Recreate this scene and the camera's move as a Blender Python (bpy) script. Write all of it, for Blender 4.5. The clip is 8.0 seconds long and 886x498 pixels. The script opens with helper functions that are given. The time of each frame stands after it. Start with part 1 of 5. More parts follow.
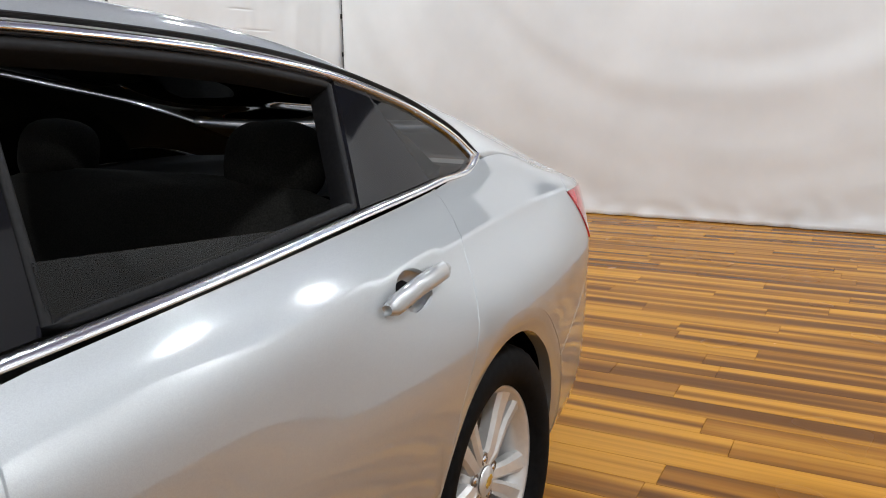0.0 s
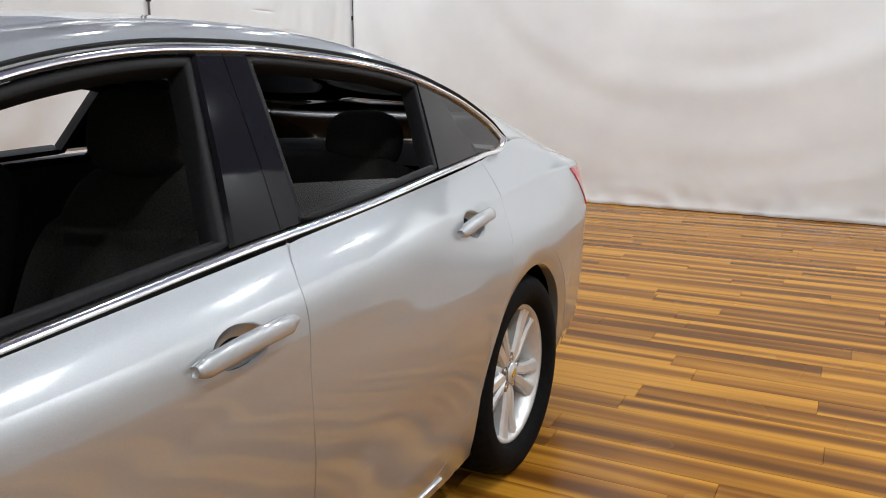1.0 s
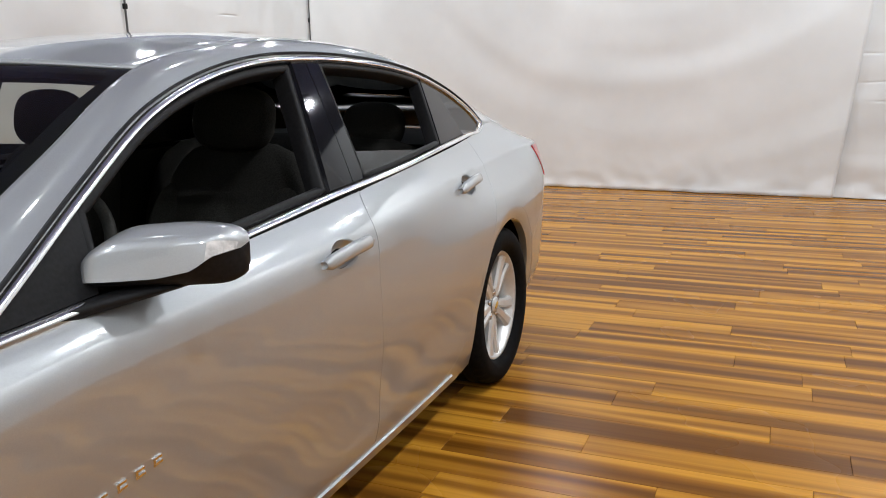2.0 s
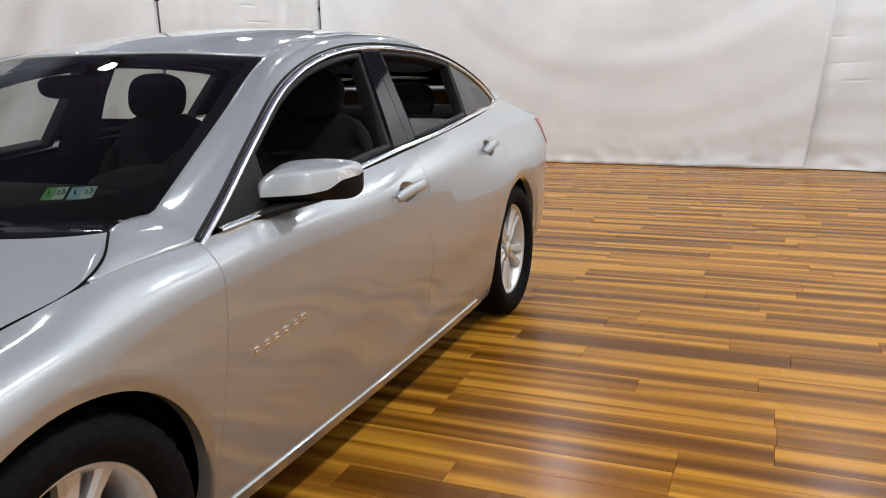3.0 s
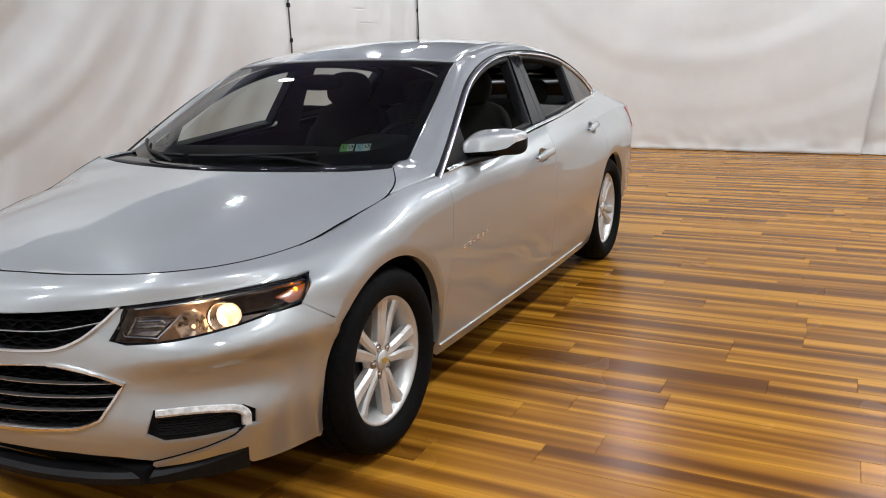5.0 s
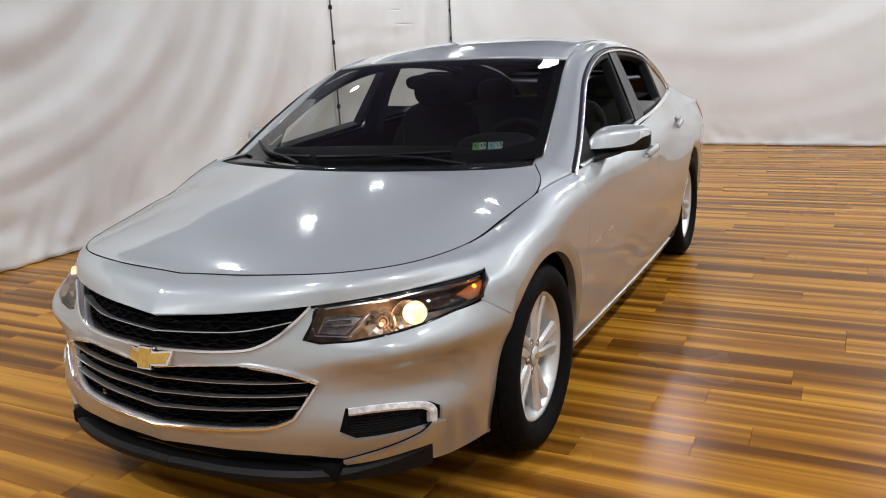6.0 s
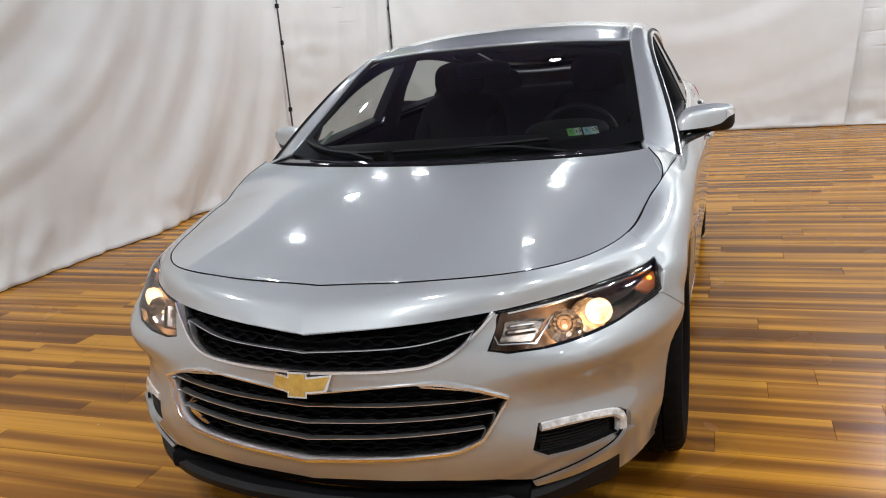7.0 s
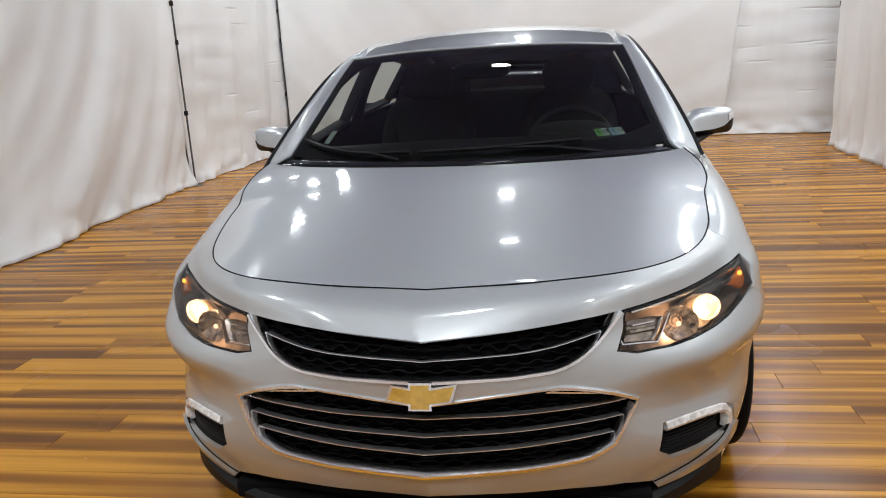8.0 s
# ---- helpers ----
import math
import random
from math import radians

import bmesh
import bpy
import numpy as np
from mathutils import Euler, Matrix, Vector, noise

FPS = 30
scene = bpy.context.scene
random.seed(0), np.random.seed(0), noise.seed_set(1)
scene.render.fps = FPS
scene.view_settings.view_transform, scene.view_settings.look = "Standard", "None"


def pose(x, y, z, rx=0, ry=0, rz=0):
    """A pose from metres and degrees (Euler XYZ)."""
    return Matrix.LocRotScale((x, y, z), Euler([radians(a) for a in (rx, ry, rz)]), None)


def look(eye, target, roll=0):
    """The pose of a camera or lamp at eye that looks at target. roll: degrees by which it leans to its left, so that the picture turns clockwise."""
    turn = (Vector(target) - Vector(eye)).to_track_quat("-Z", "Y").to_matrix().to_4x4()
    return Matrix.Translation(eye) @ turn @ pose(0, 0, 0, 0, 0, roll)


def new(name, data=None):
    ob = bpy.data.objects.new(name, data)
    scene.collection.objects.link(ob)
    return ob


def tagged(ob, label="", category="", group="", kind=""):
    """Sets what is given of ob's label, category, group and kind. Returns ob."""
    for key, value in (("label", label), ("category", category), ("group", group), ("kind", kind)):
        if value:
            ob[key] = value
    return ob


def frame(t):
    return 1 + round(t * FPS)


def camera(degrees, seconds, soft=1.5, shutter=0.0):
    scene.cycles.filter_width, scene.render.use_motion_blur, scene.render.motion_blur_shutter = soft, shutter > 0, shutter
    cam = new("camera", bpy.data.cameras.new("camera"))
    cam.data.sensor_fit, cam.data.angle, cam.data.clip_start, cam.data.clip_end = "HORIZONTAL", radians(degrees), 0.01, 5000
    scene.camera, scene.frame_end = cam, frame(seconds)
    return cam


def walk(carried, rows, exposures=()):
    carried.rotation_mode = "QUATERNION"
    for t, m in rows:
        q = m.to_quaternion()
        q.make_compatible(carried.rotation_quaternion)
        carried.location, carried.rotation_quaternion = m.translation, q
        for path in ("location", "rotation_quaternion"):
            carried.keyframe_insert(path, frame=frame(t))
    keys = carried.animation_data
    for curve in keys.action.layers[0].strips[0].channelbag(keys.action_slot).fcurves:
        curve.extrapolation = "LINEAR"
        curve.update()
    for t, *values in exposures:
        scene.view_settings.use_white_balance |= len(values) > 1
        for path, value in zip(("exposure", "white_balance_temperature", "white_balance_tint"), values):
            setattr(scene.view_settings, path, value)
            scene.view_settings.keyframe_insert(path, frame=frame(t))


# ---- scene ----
cam = camera(58.3, 8.0, soft=1.0)
PATH = [
    (0, (1.613, 1.246, 1.279), (0.676, 2.962, 0.858), -1.2),
    (0.5, (1.731, 0.892, 1.292), (0.809, 2.616, 0.871), -0.5),
    (1, (1.807, 0.512, 1.301), (0.903, 2.244, 0.872), -0.3),
    (1.2, (1.812, 0.338, 1.317), (0.968, 2.096, 0.873), -0.3),
    (2.3, (1.978, -0.469, 1.312), (1.222, 1.329, 0.871), -1.8),
    (2.5, (1.995, -0.644, 1.32), (1.248, 1.156, 0.871), -2.2),
    (3, (2.083, -0.983, 1.322), (1.334, 0.809, 0.845), -1.9),
    (3.5, (2.143, -1.311, 1.327), (1.364, 0.467, 0.846), -2.3),
    (4, (2.241, -1.685, 1.371), (1.413, 0.07, 0.886), -2.4),
    (4.2, (2.289, -1.779, 1.362), (1.45, -0.03, 0.876), -2.4),
    (5.3, (2.223, -2.372, 1.402), (1.321, -0.657, 0.909), -2.4),
    (5.5, (2.129, -2.429, 1.4), (1.224, -0.716, 0.904), -2.7),
    (6, (1.799, -2.488, 1.411), (0.91, -0.765, 0.922), -3.2),
    (6.5, (1.408, -2.574, 1.41), (0.601, -0.808, 0.93), -4.4),
    (7, (1.02, -2.573, 1.386), (0.355, -0.754, 0.887), -5.0),
    (7.5, (0.658, -2.624, 1.383), (0.173, -0.751, 0.874), -4.6),
    (8, (0.343, -2.64, 1.384), (0.042, -0.727, 0.882), -3.4),
]
walk(cam, [(t, look(eye, target, roll)) for t, eye, target, roll in PATH])

# ---- light ----
world = bpy.data.worlds.new("room_world")
world.use_nodes = True
world.node_tree.nodes["Background"].inputs[0].default_value = (0.6, 0.65, 0.75, 1)
world.node_tree.nodes["Background"].inputs[1].default_value = 0.02
scene.world = world
CEILING = 4.0
LAMP_WATTS = 42.0
# The unseen y -3.2 row is added to light the nose; shares are tuned.
LAMP_ROWS = [(-3.1, -3.2, .95), (-3.1, -1.1, .7), (-3.0, 1.3, .5), (-3.25, 3.6, .5), (-3.25, 5.3, .45), (-3.35, 6.55, .4), (-2.75, 6.6, .4), (-3.2, 8.0, .5),
             (-.05, -3.2, 1.85), (-.05, -1.35, .3), (-.05, 1.0, .15), (-.05, 3.3, .2), (-.2, 5.2, .35), (-.05, 7.6, 1.0),
             (3.0, -3.2, .8), (3.0, -1.1, .85), (3.0, 1.0, 1.0), (3.0, 3.1, 1.0), (3.0, 5.2, 1.0), (3.0, 7.4, 1.0)]

ROW, LENGTH = 0.146, 1.205


# ---- materials ----
PAINT_DARK, PAINT_LIGHT, PAINT_SHEEN = (0.445, 0.465, 0.472, 1), (0.505, 0.525, 0.533, 1), 0.12


def material(name, colour, rough=0.5, metal=0.0, coat=0.0, scale=0.0, amount=0.15, bump=0.0, stretch=(1, 1, 1), spec=0.5):
    m = bpy.data.materials.new(name)
    m.use_nodes = True
    nt = m.node_tree
    b = nt.nodes["Principled BSDF"]
    b.inputs["Base Color"].default_value = (*colour, 1)
    b.inputs["Roughness"].default_value = rough
    b.inputs["Metallic"].default_value = metal
    b.inputs["Coat Weight"].default_value = coat
    b.inputs["Coat Roughness"].default_value = 0.03
    b.inputs["Specular IOR Level"].default_value = spec
    if scale:
        tc = nt.nodes.new("ShaderNodeTexCoord")
        mp = nt.nodes.new("ShaderNodeMapping")
        mp.inputs["Scale"].default_value = stretch
        nt.links.new(tc.outputs["Object"], mp.inputs[0])
        no = nt.nodes.new("ShaderNodeTexNoise")
        no.inputs["Scale"].default_value = scale
        no.inputs["Detail"].default_value = 5
        nt.links.new(mp.outputs[0], no.inputs["Vector"])
        ramp = nt.nodes.new("ShaderNodeValToRGB")
        lo = [max(0, c * (1 - amount)) for c in colour]
        hi = [min(1, c * (1 + amount)) for c in colour]
        ramp.color_ramp.elements[0].color, ramp.color_ramp.elements[1].color = (*lo, 1), (*hi, 1)
        ramp.color_ramp.elements[0].position, ramp.color_ramp.elements[1].position = 0.3, 0.7
        nt.links.new(no.outputs[0], ramp.inputs[0])
        nt.links.new(ramp.outputs[0], b.inputs["Base Color"])
        if bump:
            bu = nt.nodes.new("ShaderNodeBump")
            bu.inputs["Strength"].default_value = bump
            bu.inputs["Distance"].default_value = 0.002
            nt.links.new(no.outputs[0], bu.inputs["Height"])
            nt.links.new(bu.outputs[0], b.inputs["Normal"])
    return m


def paint_material():
    """Silver metallic paint: a broad glow of flakes and a tighter sheen under a clear coat."""
    m = material("silver_paint", (0.5, 0.5, 0.5), 0.5, 0.8, 1.0)
    nt = m.node_tree
    b = nt.nodes["Principled BSDF"]
    tc = nt.nodes.new("ShaderNodeTexCoord")
    vo = nt.nodes.new("ShaderNodeTexVoronoi")
    vo.inputs["Scale"].default_value = 1100
    nt.links.new(tc.outputs["Object"], vo.inputs["Vector"])
    mix = nt.nodes.new("ShaderNodeMix")
    mix.data_type = "RGBA"
    mix.inputs[6].default_value, mix.inputs[7].default_value = PAINT_DARK, PAINT_LIGHT
    sep = nt.nodes.new("ShaderNodeSeparateColor")
    nt.links.new(vo.outputs["Color"], sep.inputs[0])
    nt.links.new(sep.outputs[0], mix.inputs[0])
    no = nt.nodes.new("ShaderNodeTexNoise")
    no.inputs["Scale"].default_value = 7
    nt.links.new(tc.outputs["Object"], no.inputs["Vector"])
    mr = nt.nodes.new("ShaderNodeMapRange")
    mr.inputs[3].default_value, mr.inputs[4].default_value = 0.10, 0.13
    nt.links.new(no.outputs[0], mr.inputs[0])
    b2 = nt.nodes.new("ShaderNodeBsdfPrincipled")
    for sh, rough, metal in ((b, 0.48, 0.70), (b2, 0.2, 0.9)):
        nt.links.new(mix.outputs[2], sh.inputs["Base Color"])
        sh.inputs["Roughness"].default_value = rough
        sh.inputs["Metallic"].default_value = metal
        sh.inputs["Coat Weight"].default_value = 1.0
        sh.inputs["Coat Roughness"].default_value = 0.028
        sh.inputs["Coat IOR"].default_value = 1.9
    nt.links.new(mr.outputs[0], b2.inputs["Roughness"])
    both = nt.nodes.new("ShaderNodeMixShader")
    both.inputs[0].default_value = PAINT_SHEEN
    nt.links.new(b.outputs[0], both.inputs[1])
    nt.links.new(b2.outputs[0], both.inputs[2])
    nt.links.new(both.outputs[0], nt.nodes["Material Output"].inputs[0])
    return m


def glass_material(name, tint):
    m = bpy.data.materials.new(name)
    m.use_nodes = True
    nt = m.node_tree
    nt.nodes.remove(nt.nodes["Principled BSDF"])
    tr = nt.nodes.new("ShaderNodeBsdfTransparent")
    tr.inputs[0].default_value = (*tint, 1)
    gl = nt.nodes.new("ShaderNodeBsdfGlossy")
    gl.inputs["Roughness"].default_value = 0.01
    fr = nt.nodes.new("ShaderNodeFresnel")
    fr.inputs[0].default_value = 1.42
    mix = nt.nodes.new("ShaderNodeMixShader")
    nt.links.new(fr.outputs[0], mix.inputs[0])
    nt.links.new(tr.outputs[0], mix.inputs[1])
    nt.links.new(gl.outputs[0], mix.inputs[2])
    nt.links.new(mix.outputs[0], nt.nodes["Material Output"].inputs[0])
    return m


def wood_material():
    """Glossy laminate: long streaks of gold and brown, each board with its own tone."""
    m = bpy.data.materials.new("laminate_boards")
    m.use_nodes = True
    nt = m.node_tree
    b = nt.nodes["Principled BSDF"]
    geo = nt.nodes.new("ShaderNodeNewGeometry")
    info = nt.nodes.new("ShaderNodeObjectInfo")
    add = nt.nodes.new("ShaderNodeMath")
    nt.links.new(info.outputs["Random"], add.inputs[0])
    nt.links.new(geo.outputs["Random Per Island"], add.inputs[1])
    fract = nt.nodes.new("ShaderNodeMath")
    fract.operation = "FRACT"
    nt.links.new(add.outputs[0], fract.inputs[0])
    shift = nt.nodes.new("ShaderNodeCombineXYZ")
    mul = nt.nodes.new("ShaderNodeMath")
    mul.operation = "MULTIPLY"
    mul.inputs[1].default_value = 37.0
    nt.links.new(fract.outputs[0], mul.inputs[0])
    for i in range(3):
        nt.links.new(mul.outputs[0], shift.inputs[i])
    vadd = nt.nodes.new("ShaderNodeVectorMath")
    nt.links.new(geo.outputs["Position"], vadd.inputs[0])
    nt.links.new(shift.outputs[0], vadd.inputs[1])

    def streak(sx, sy, scale, detail):
        mp = nt.nodes.new("ShaderNodeMapping")
        mp.inputs["Scale"].default_value = (sx, sy, 1)
        nt.links.new(vadd.outputs[0], mp.inputs[0])
        no = nt.nodes.new("ShaderNodeTexNoise")
        no.inputs["Scale"].default_value = scale
        no.inputs["Detail"].default_value = detail
        no.inputs["Distortion"].default_value = 0.4
        nt.links.new(mp.outputs[0], no.inputs["Vector"])
        return no

    broad, fine = streak(0.26, 11, 1.0, 1.2), streak(1.3, 60, 1.0, 4)
    ramp = nt.nodes.new("ShaderNodeValToRGB")
    e = ramp.color_ramp.elements
    e[0].position, e[0].color = 0.31, (0.155, 0.057, 0.0068, 1)
    e[1].position, e[1].color = 0.66, (0.61, 0.285, 0.030, 1)
    mid = e.new(0.48)
    mid.color = (0.320, 0.128, 0.0135, 1)
    tone = nt.nodes.new("ShaderNodeMath")
    tone.operation = "MULTIPLY_ADD"
    tone.inputs[1].default_value, tone.inputs[2].default_value = 0.05, -0.025
    nt.links.new(fract.outputs[0], tone.inputs[0])
    s0 = nt.nodes.new("ShaderNodeMath")
    nt.links.new(broad.outputs[0], s0.inputs[0])
    nt.links.new(tone.outputs[0], s0.inputs[1])
    # one broad printed strip to a board, bent by slow waves
    axes = nt.nodes.new("ShaderNodeSeparateXYZ")
    nt.links.new(geo.outputs["Position"], axes.inputs[0])
    turn = nt.nodes.new("ShaderNodeMath")
    turn.operation = "MULTIPLY_ADD"
    turn.inputs[1].default_value = 2 * math.pi / ROW
    nt.links.new(axes.outputs["Y"], turn.inputs[0])
    bend = nt.nodes.new("ShaderNodeMath")
    bend.operation = "MULTIPLY"
    bend.inputs[1].default_value = 9.0
    nt.links.new(streak(0.45, 3.0, 1.0, 1).outputs[0], bend.inputs[0])
    nt.links.new(bend.outputs[0], turn.inputs[2])
    wave = nt.nodes.new("ShaderNodeMath")
    wave.operation = "SINE"
    nt.links.new(turn.outputs[0], wave.inputs[0])
    s1 = nt.nodes.new("ShaderNodeMath")
    s1.operation = "MULTIPLY_ADD"
    s1.inputs[1].default_value = 0.085
    nt.links.new(wave.outputs[0], s1.inputs[0])
    nt.links.new(s0.outputs[0], s1.inputs[2])
    nt.links.new(s1.outputs[0], ramp.inputs[0])
    mix = nt.nodes.new("ShaderNodeMix")
    mix.data_type, mix.blend_type = "RGBA", "MULTIPLY"
    mix.inputs[0].default_value = 0.45
    fr = nt.nodes.new("ShaderNodeValToRGB")
    fr.color_ramp.elements[0].position, fr.color_ramp.elements[0].color = 0.3, (0.62, 0.52, 0.42, 1)
    fr.color_ramp.elements[1].position, fr.color_ramp.elements[1].color = 0.6, (1, 1, 1, 1)
    nt.links.new(fine.outputs[0], fr.inputs[0])
    nt.links.new(ramp.outputs[0], mix.inputs[6])
    nt.links.new(fr.outputs[0], mix.inputs[7])
    nt.links.new(mix.outputs[2], b.inputs["Base Color"])
    b.inputs["Specular IOR Level"].default_value = 0.12
    smear = nt.nodes.new("ShaderNodeTexNoise")
    smear.inputs["Scale"].default_value = 1.7
    nt.links.new(geo.outputs["Position"], smear.inputs["Vector"])
    mr = nt.nodes.new("ShaderNodeMapRange")
    mr.inputs[3].default_value, mr.inputs[4].default_value = 0.20, 0.32
    nt.links.new(smear.outputs[0], mr.inputs[0])
    nt.links.new(mr.outputs[0], b.inputs["Roughness"])
    bu = nt.nodes.new("ShaderNodeBump")
    bu.inputs["Strength"].default_value, bu.inputs["Distance"].default_value = 0.12, 0.001
    nt.links.new(fine.outputs[0], bu.inputs["Height"])
    nt.links.new(bu.outputs[0], b.inputs["Normal"])
    return m


PAINT = paint_material()
CHROME = material("chrome", (0.90, 0.90, 0.91), 0.20, 1.0)
ALLOY = material("alloy_silver", (0.70, 0.70, 0.69), 0.32, 0.45, 0.5, 40, 0.05)
RUBBER = material("tyre_rubber", (0.007, 0.007, 0.0075), 0.7, 0, 0, 60, 0.3, 0.15, spec=0.06)
GLOSSBLACK = material("gloss_black", (0.010, 0.010, 0.012), 0.05, 0, 0.0, spec=0.18)
TRIM = material("black_trim", (0.012, 0.012, 0.013), 0.5, 0, 0, 120, 0.25, 0.1, spec=0.16)
WIPER = material("wiper_black", (0.006, 0.006, 0.007), 0.5, 0, 0, 90, 0.3, spec=0.2)
SHELL = material("dark_shell", (0.005, 0.005, 0.006), 0.9, spec=0.1)
CLOTH = material("seat_cloth", (0.030, 0.029, 0.026), 0.9, 0, 0, 260, 0.4, 0.5, spec=0.15)
DASH = material("dash_vinyl", (0.028, 0.027, 0.024), 0.6, 0, 0, 180, 0.3, 0.3, spec=0.25)
LINER = material("headliner_felt", (0.055, 0.054, 0.055), 0.95, 0, 0, 200, 0.2, 0.2)
GLASS = glass_material("clear_glass", (0.52, 0.56, 0.53))
TINT = glass_material("tinted_glass", (0.20, 0.22, 0.24))
LENS = glass_material("lamp_lens", (0.90, 0.90, 0.90))
RED = material("red_lens", (0.58, 0.012, 0.022), 0.08, 0, 1.0, 30, 0.3)
AMBER = material("amber_lens", (0.55, 0.13, 0.01), 0.12, 0, 1.0)
GOLD = material("gold_badge", (0.62, 0.38, 0.06), 0.3, 0.35, 1.0, 60, 0.15)
CLOTH_WHITE = material("white_canvas", (0.79, 0.80, 0.80), 0.85, 0, 0, 1.3, 0.06, 0.05)
POLE = material("pole_steel", (0.10, 0.10, 0.10), 0.45, 0.6, 0, 30, 0.3)
# Ceiling out of view; its blue is put in to tint the hood's reflections.
CEIL = material("ceiling_board", (0.21, 0.235, 0.46), 0.9, 0, 0, 2.0, 0.15)
WALLM = material("wall_board", (0.20, 0.21, 0.26), 0.9, 0, 0, 3.0, 0.1)
BASEM = material("subfloor", (0.05, 0.03, 0.02), 0.8, 0, 0, 5, 0.2)
WOOD = wood_material()




def glow_material(name, colour, strength):
    m = material(name, colour, 0.15)
    b = m.node_tree.nodes["Principled BSDF"]
    b.inputs["Emission Color"].default_value = (*colour, 1)
    b.inputs["Emission Strength"].default_value = strength
    return m




def cut_glow_material(name, low, high, scale, strength):
    """Lit lens or reflector: facets of unlike brightness, put in as emission."""
    m = glow_material(name, high, strength)
    nt = m.node_tree
    tc, vo, ramp = nt.nodes.new("ShaderNodeTexCoord"), nt.nodes.new("ShaderNodeTexVoronoi"), nt.nodes.new("ShaderNodeValToRGB")
    vo.inputs["Scale"].default_value = scale
    nt.links.new(tc.outputs["Object"], vo.inputs["Vector"])
    sep = nt.nodes.new("ShaderNodeSeparateColor")
    nt.links.new(vo.outputs["Color"], sep.inputs[0])
    nt.links.new(sep.outputs[0], ramp.inputs[0])
    ramp.color_ramp.elements[0].color, ramp.color_ramp.elements[1].color = (*low, 1), (*high, 1)
    nt.links.new(ramp.outputs[0], nt.nodes["Principled BSDF"].inputs["Emission Color"])
    return m


LAMPLIT = cut_glow_material("lit_projector", (1.0, 0.52, 0.22), (1.0, 0.84, 0.58), 55, 1.2)
# The bowl is no lamp: the bulb's light on its facets is emission.
REFLECTGLOW = cut_glow_material("reflector_glow", (0.006, 0.003, 0.001), (0.62, 0.38, 0.22), 80, 0.45)
REFLECTGLOW.node_tree.nodes["Principled BSDF"].inputs["Base Color"].default_value = (0.36, 0.29, 0.24, 1)
REFLECTGLOW.node_tree.nodes["Principled BSDF"].inputs["Metallic"].default_value = 0.9
LAMPGLOW = glow_material("lit_bulb", (1.0, 0.70, 0.42), 1.4)
AMBERLIT = glow_material("lit_amber", (1.0, 0.36, 0.03), 2.5)
FRIT = material("glass_frit", (0.004, 0.004, 0.004), 0.5)
SMOKE = material("smoked_chrome", (0.42, 0.36, 0.31), 0.24, 1.0, 0, 45, 0.4, 0.3)
SATIN = material("satin_chrome", (0.82, 0.82, 0.83), 0.38, 1.0)
LAMPDARK = material("lamp_bowl", (0.20, 0.14, 0.105), 0.35, 0.3, 0, 25, 0.5)
LEDSTRIP = material("running_lamp_lens", (0.82, 0.82, 0.81), 0.12, 0.2, 1.0, 60, 0.35, 0.8)
STICKER = material("sticker_paper", (0.55, 0.62, 0.55), 0.6, 0, 0, 50, 0.2)
STICKGREEN = material("sticker_green", (0.22, 0.50, 0.16), 0.6, 0, 0, 50, 0.2)
STICKBLUE = material("sticker_blue", (0.36, 0.52, 0.60), 0.6, 0, 0, 50, 0.2)
INK = material("sticker_ink", (0.01, 0.012, 0.02), 0.6)
DISCM = material("brake_steel", (0.30, 0.29, 0.28), 0.35, 1.0, 0, 20, 0.2)


# ---- mesh helpers ----
from mathutils.geometry import delaunay_2d_cdt


def mesh_object(name, verts, faces, mat, parent=None, label="", smooth=True, mats=None):
    me = bpy.data.meshes.new(name)
    me.from_pydata([tuple(v) for v in verts], [], [tuple(f) for f in faces])
    me.update()
    if mats:
        for m in mats:
            me.materials.append(m)
    else:
        me.materials.append(mat)
    if smooth:
        me.polygons.foreach_set("use_smooth", [True] * len(me.polygons))
    ob = new(name, me)
    if parent:
        ob.parent = parent
    if label:
        ob["label"] = label
    return ob


def part(name, bm, mat, parent=None, label="", smooth=False):
    me = bpy.data.meshes.new(name)
    bmesh.ops.recalc_face_normals(bm, faces=bm.faces)
    bm.to_mesh(me)
    bm.free()
    me.materials.append(mat)
    if smooth:
        me.polygons.foreach_set("use_smooth", [True] * len(me.polygons))
        me.set_sharp_from_angle(angle=radians(35))
    ob = new(name, me)
    if parent:
        ob.parent = parent
    if label:
        ob["label"] = label
    return ob


def box(bm, centre, size, bevel=0.0, m=None):
    r = bmesh.ops.create_cube(bm, size=1.0)
    vs = r["verts"]
    for v in vs:
        v.co = Vector((v.co.x * size[0], v.co.y * size[1], v.co.z * size[2]))
    if bevel:
        es = list({e for v in vs for e in v.link_edges})
        out = bmesh.ops.bevel(bm, geom=es, offset=bevel, segments=2, profile=0.6, affect="EDGES")
        vs = [v for v in {v for f in out["faces"] for v in f.verts} | {v for v in vs if v.is_valid}]
        vs = list({v for v in vs} | {w for v in vs for e in v.link_edges for w in e.verts})
    for v in vs:
        v.co = (m @ v.co if m else v.co) + Vector(centre)
    return vs


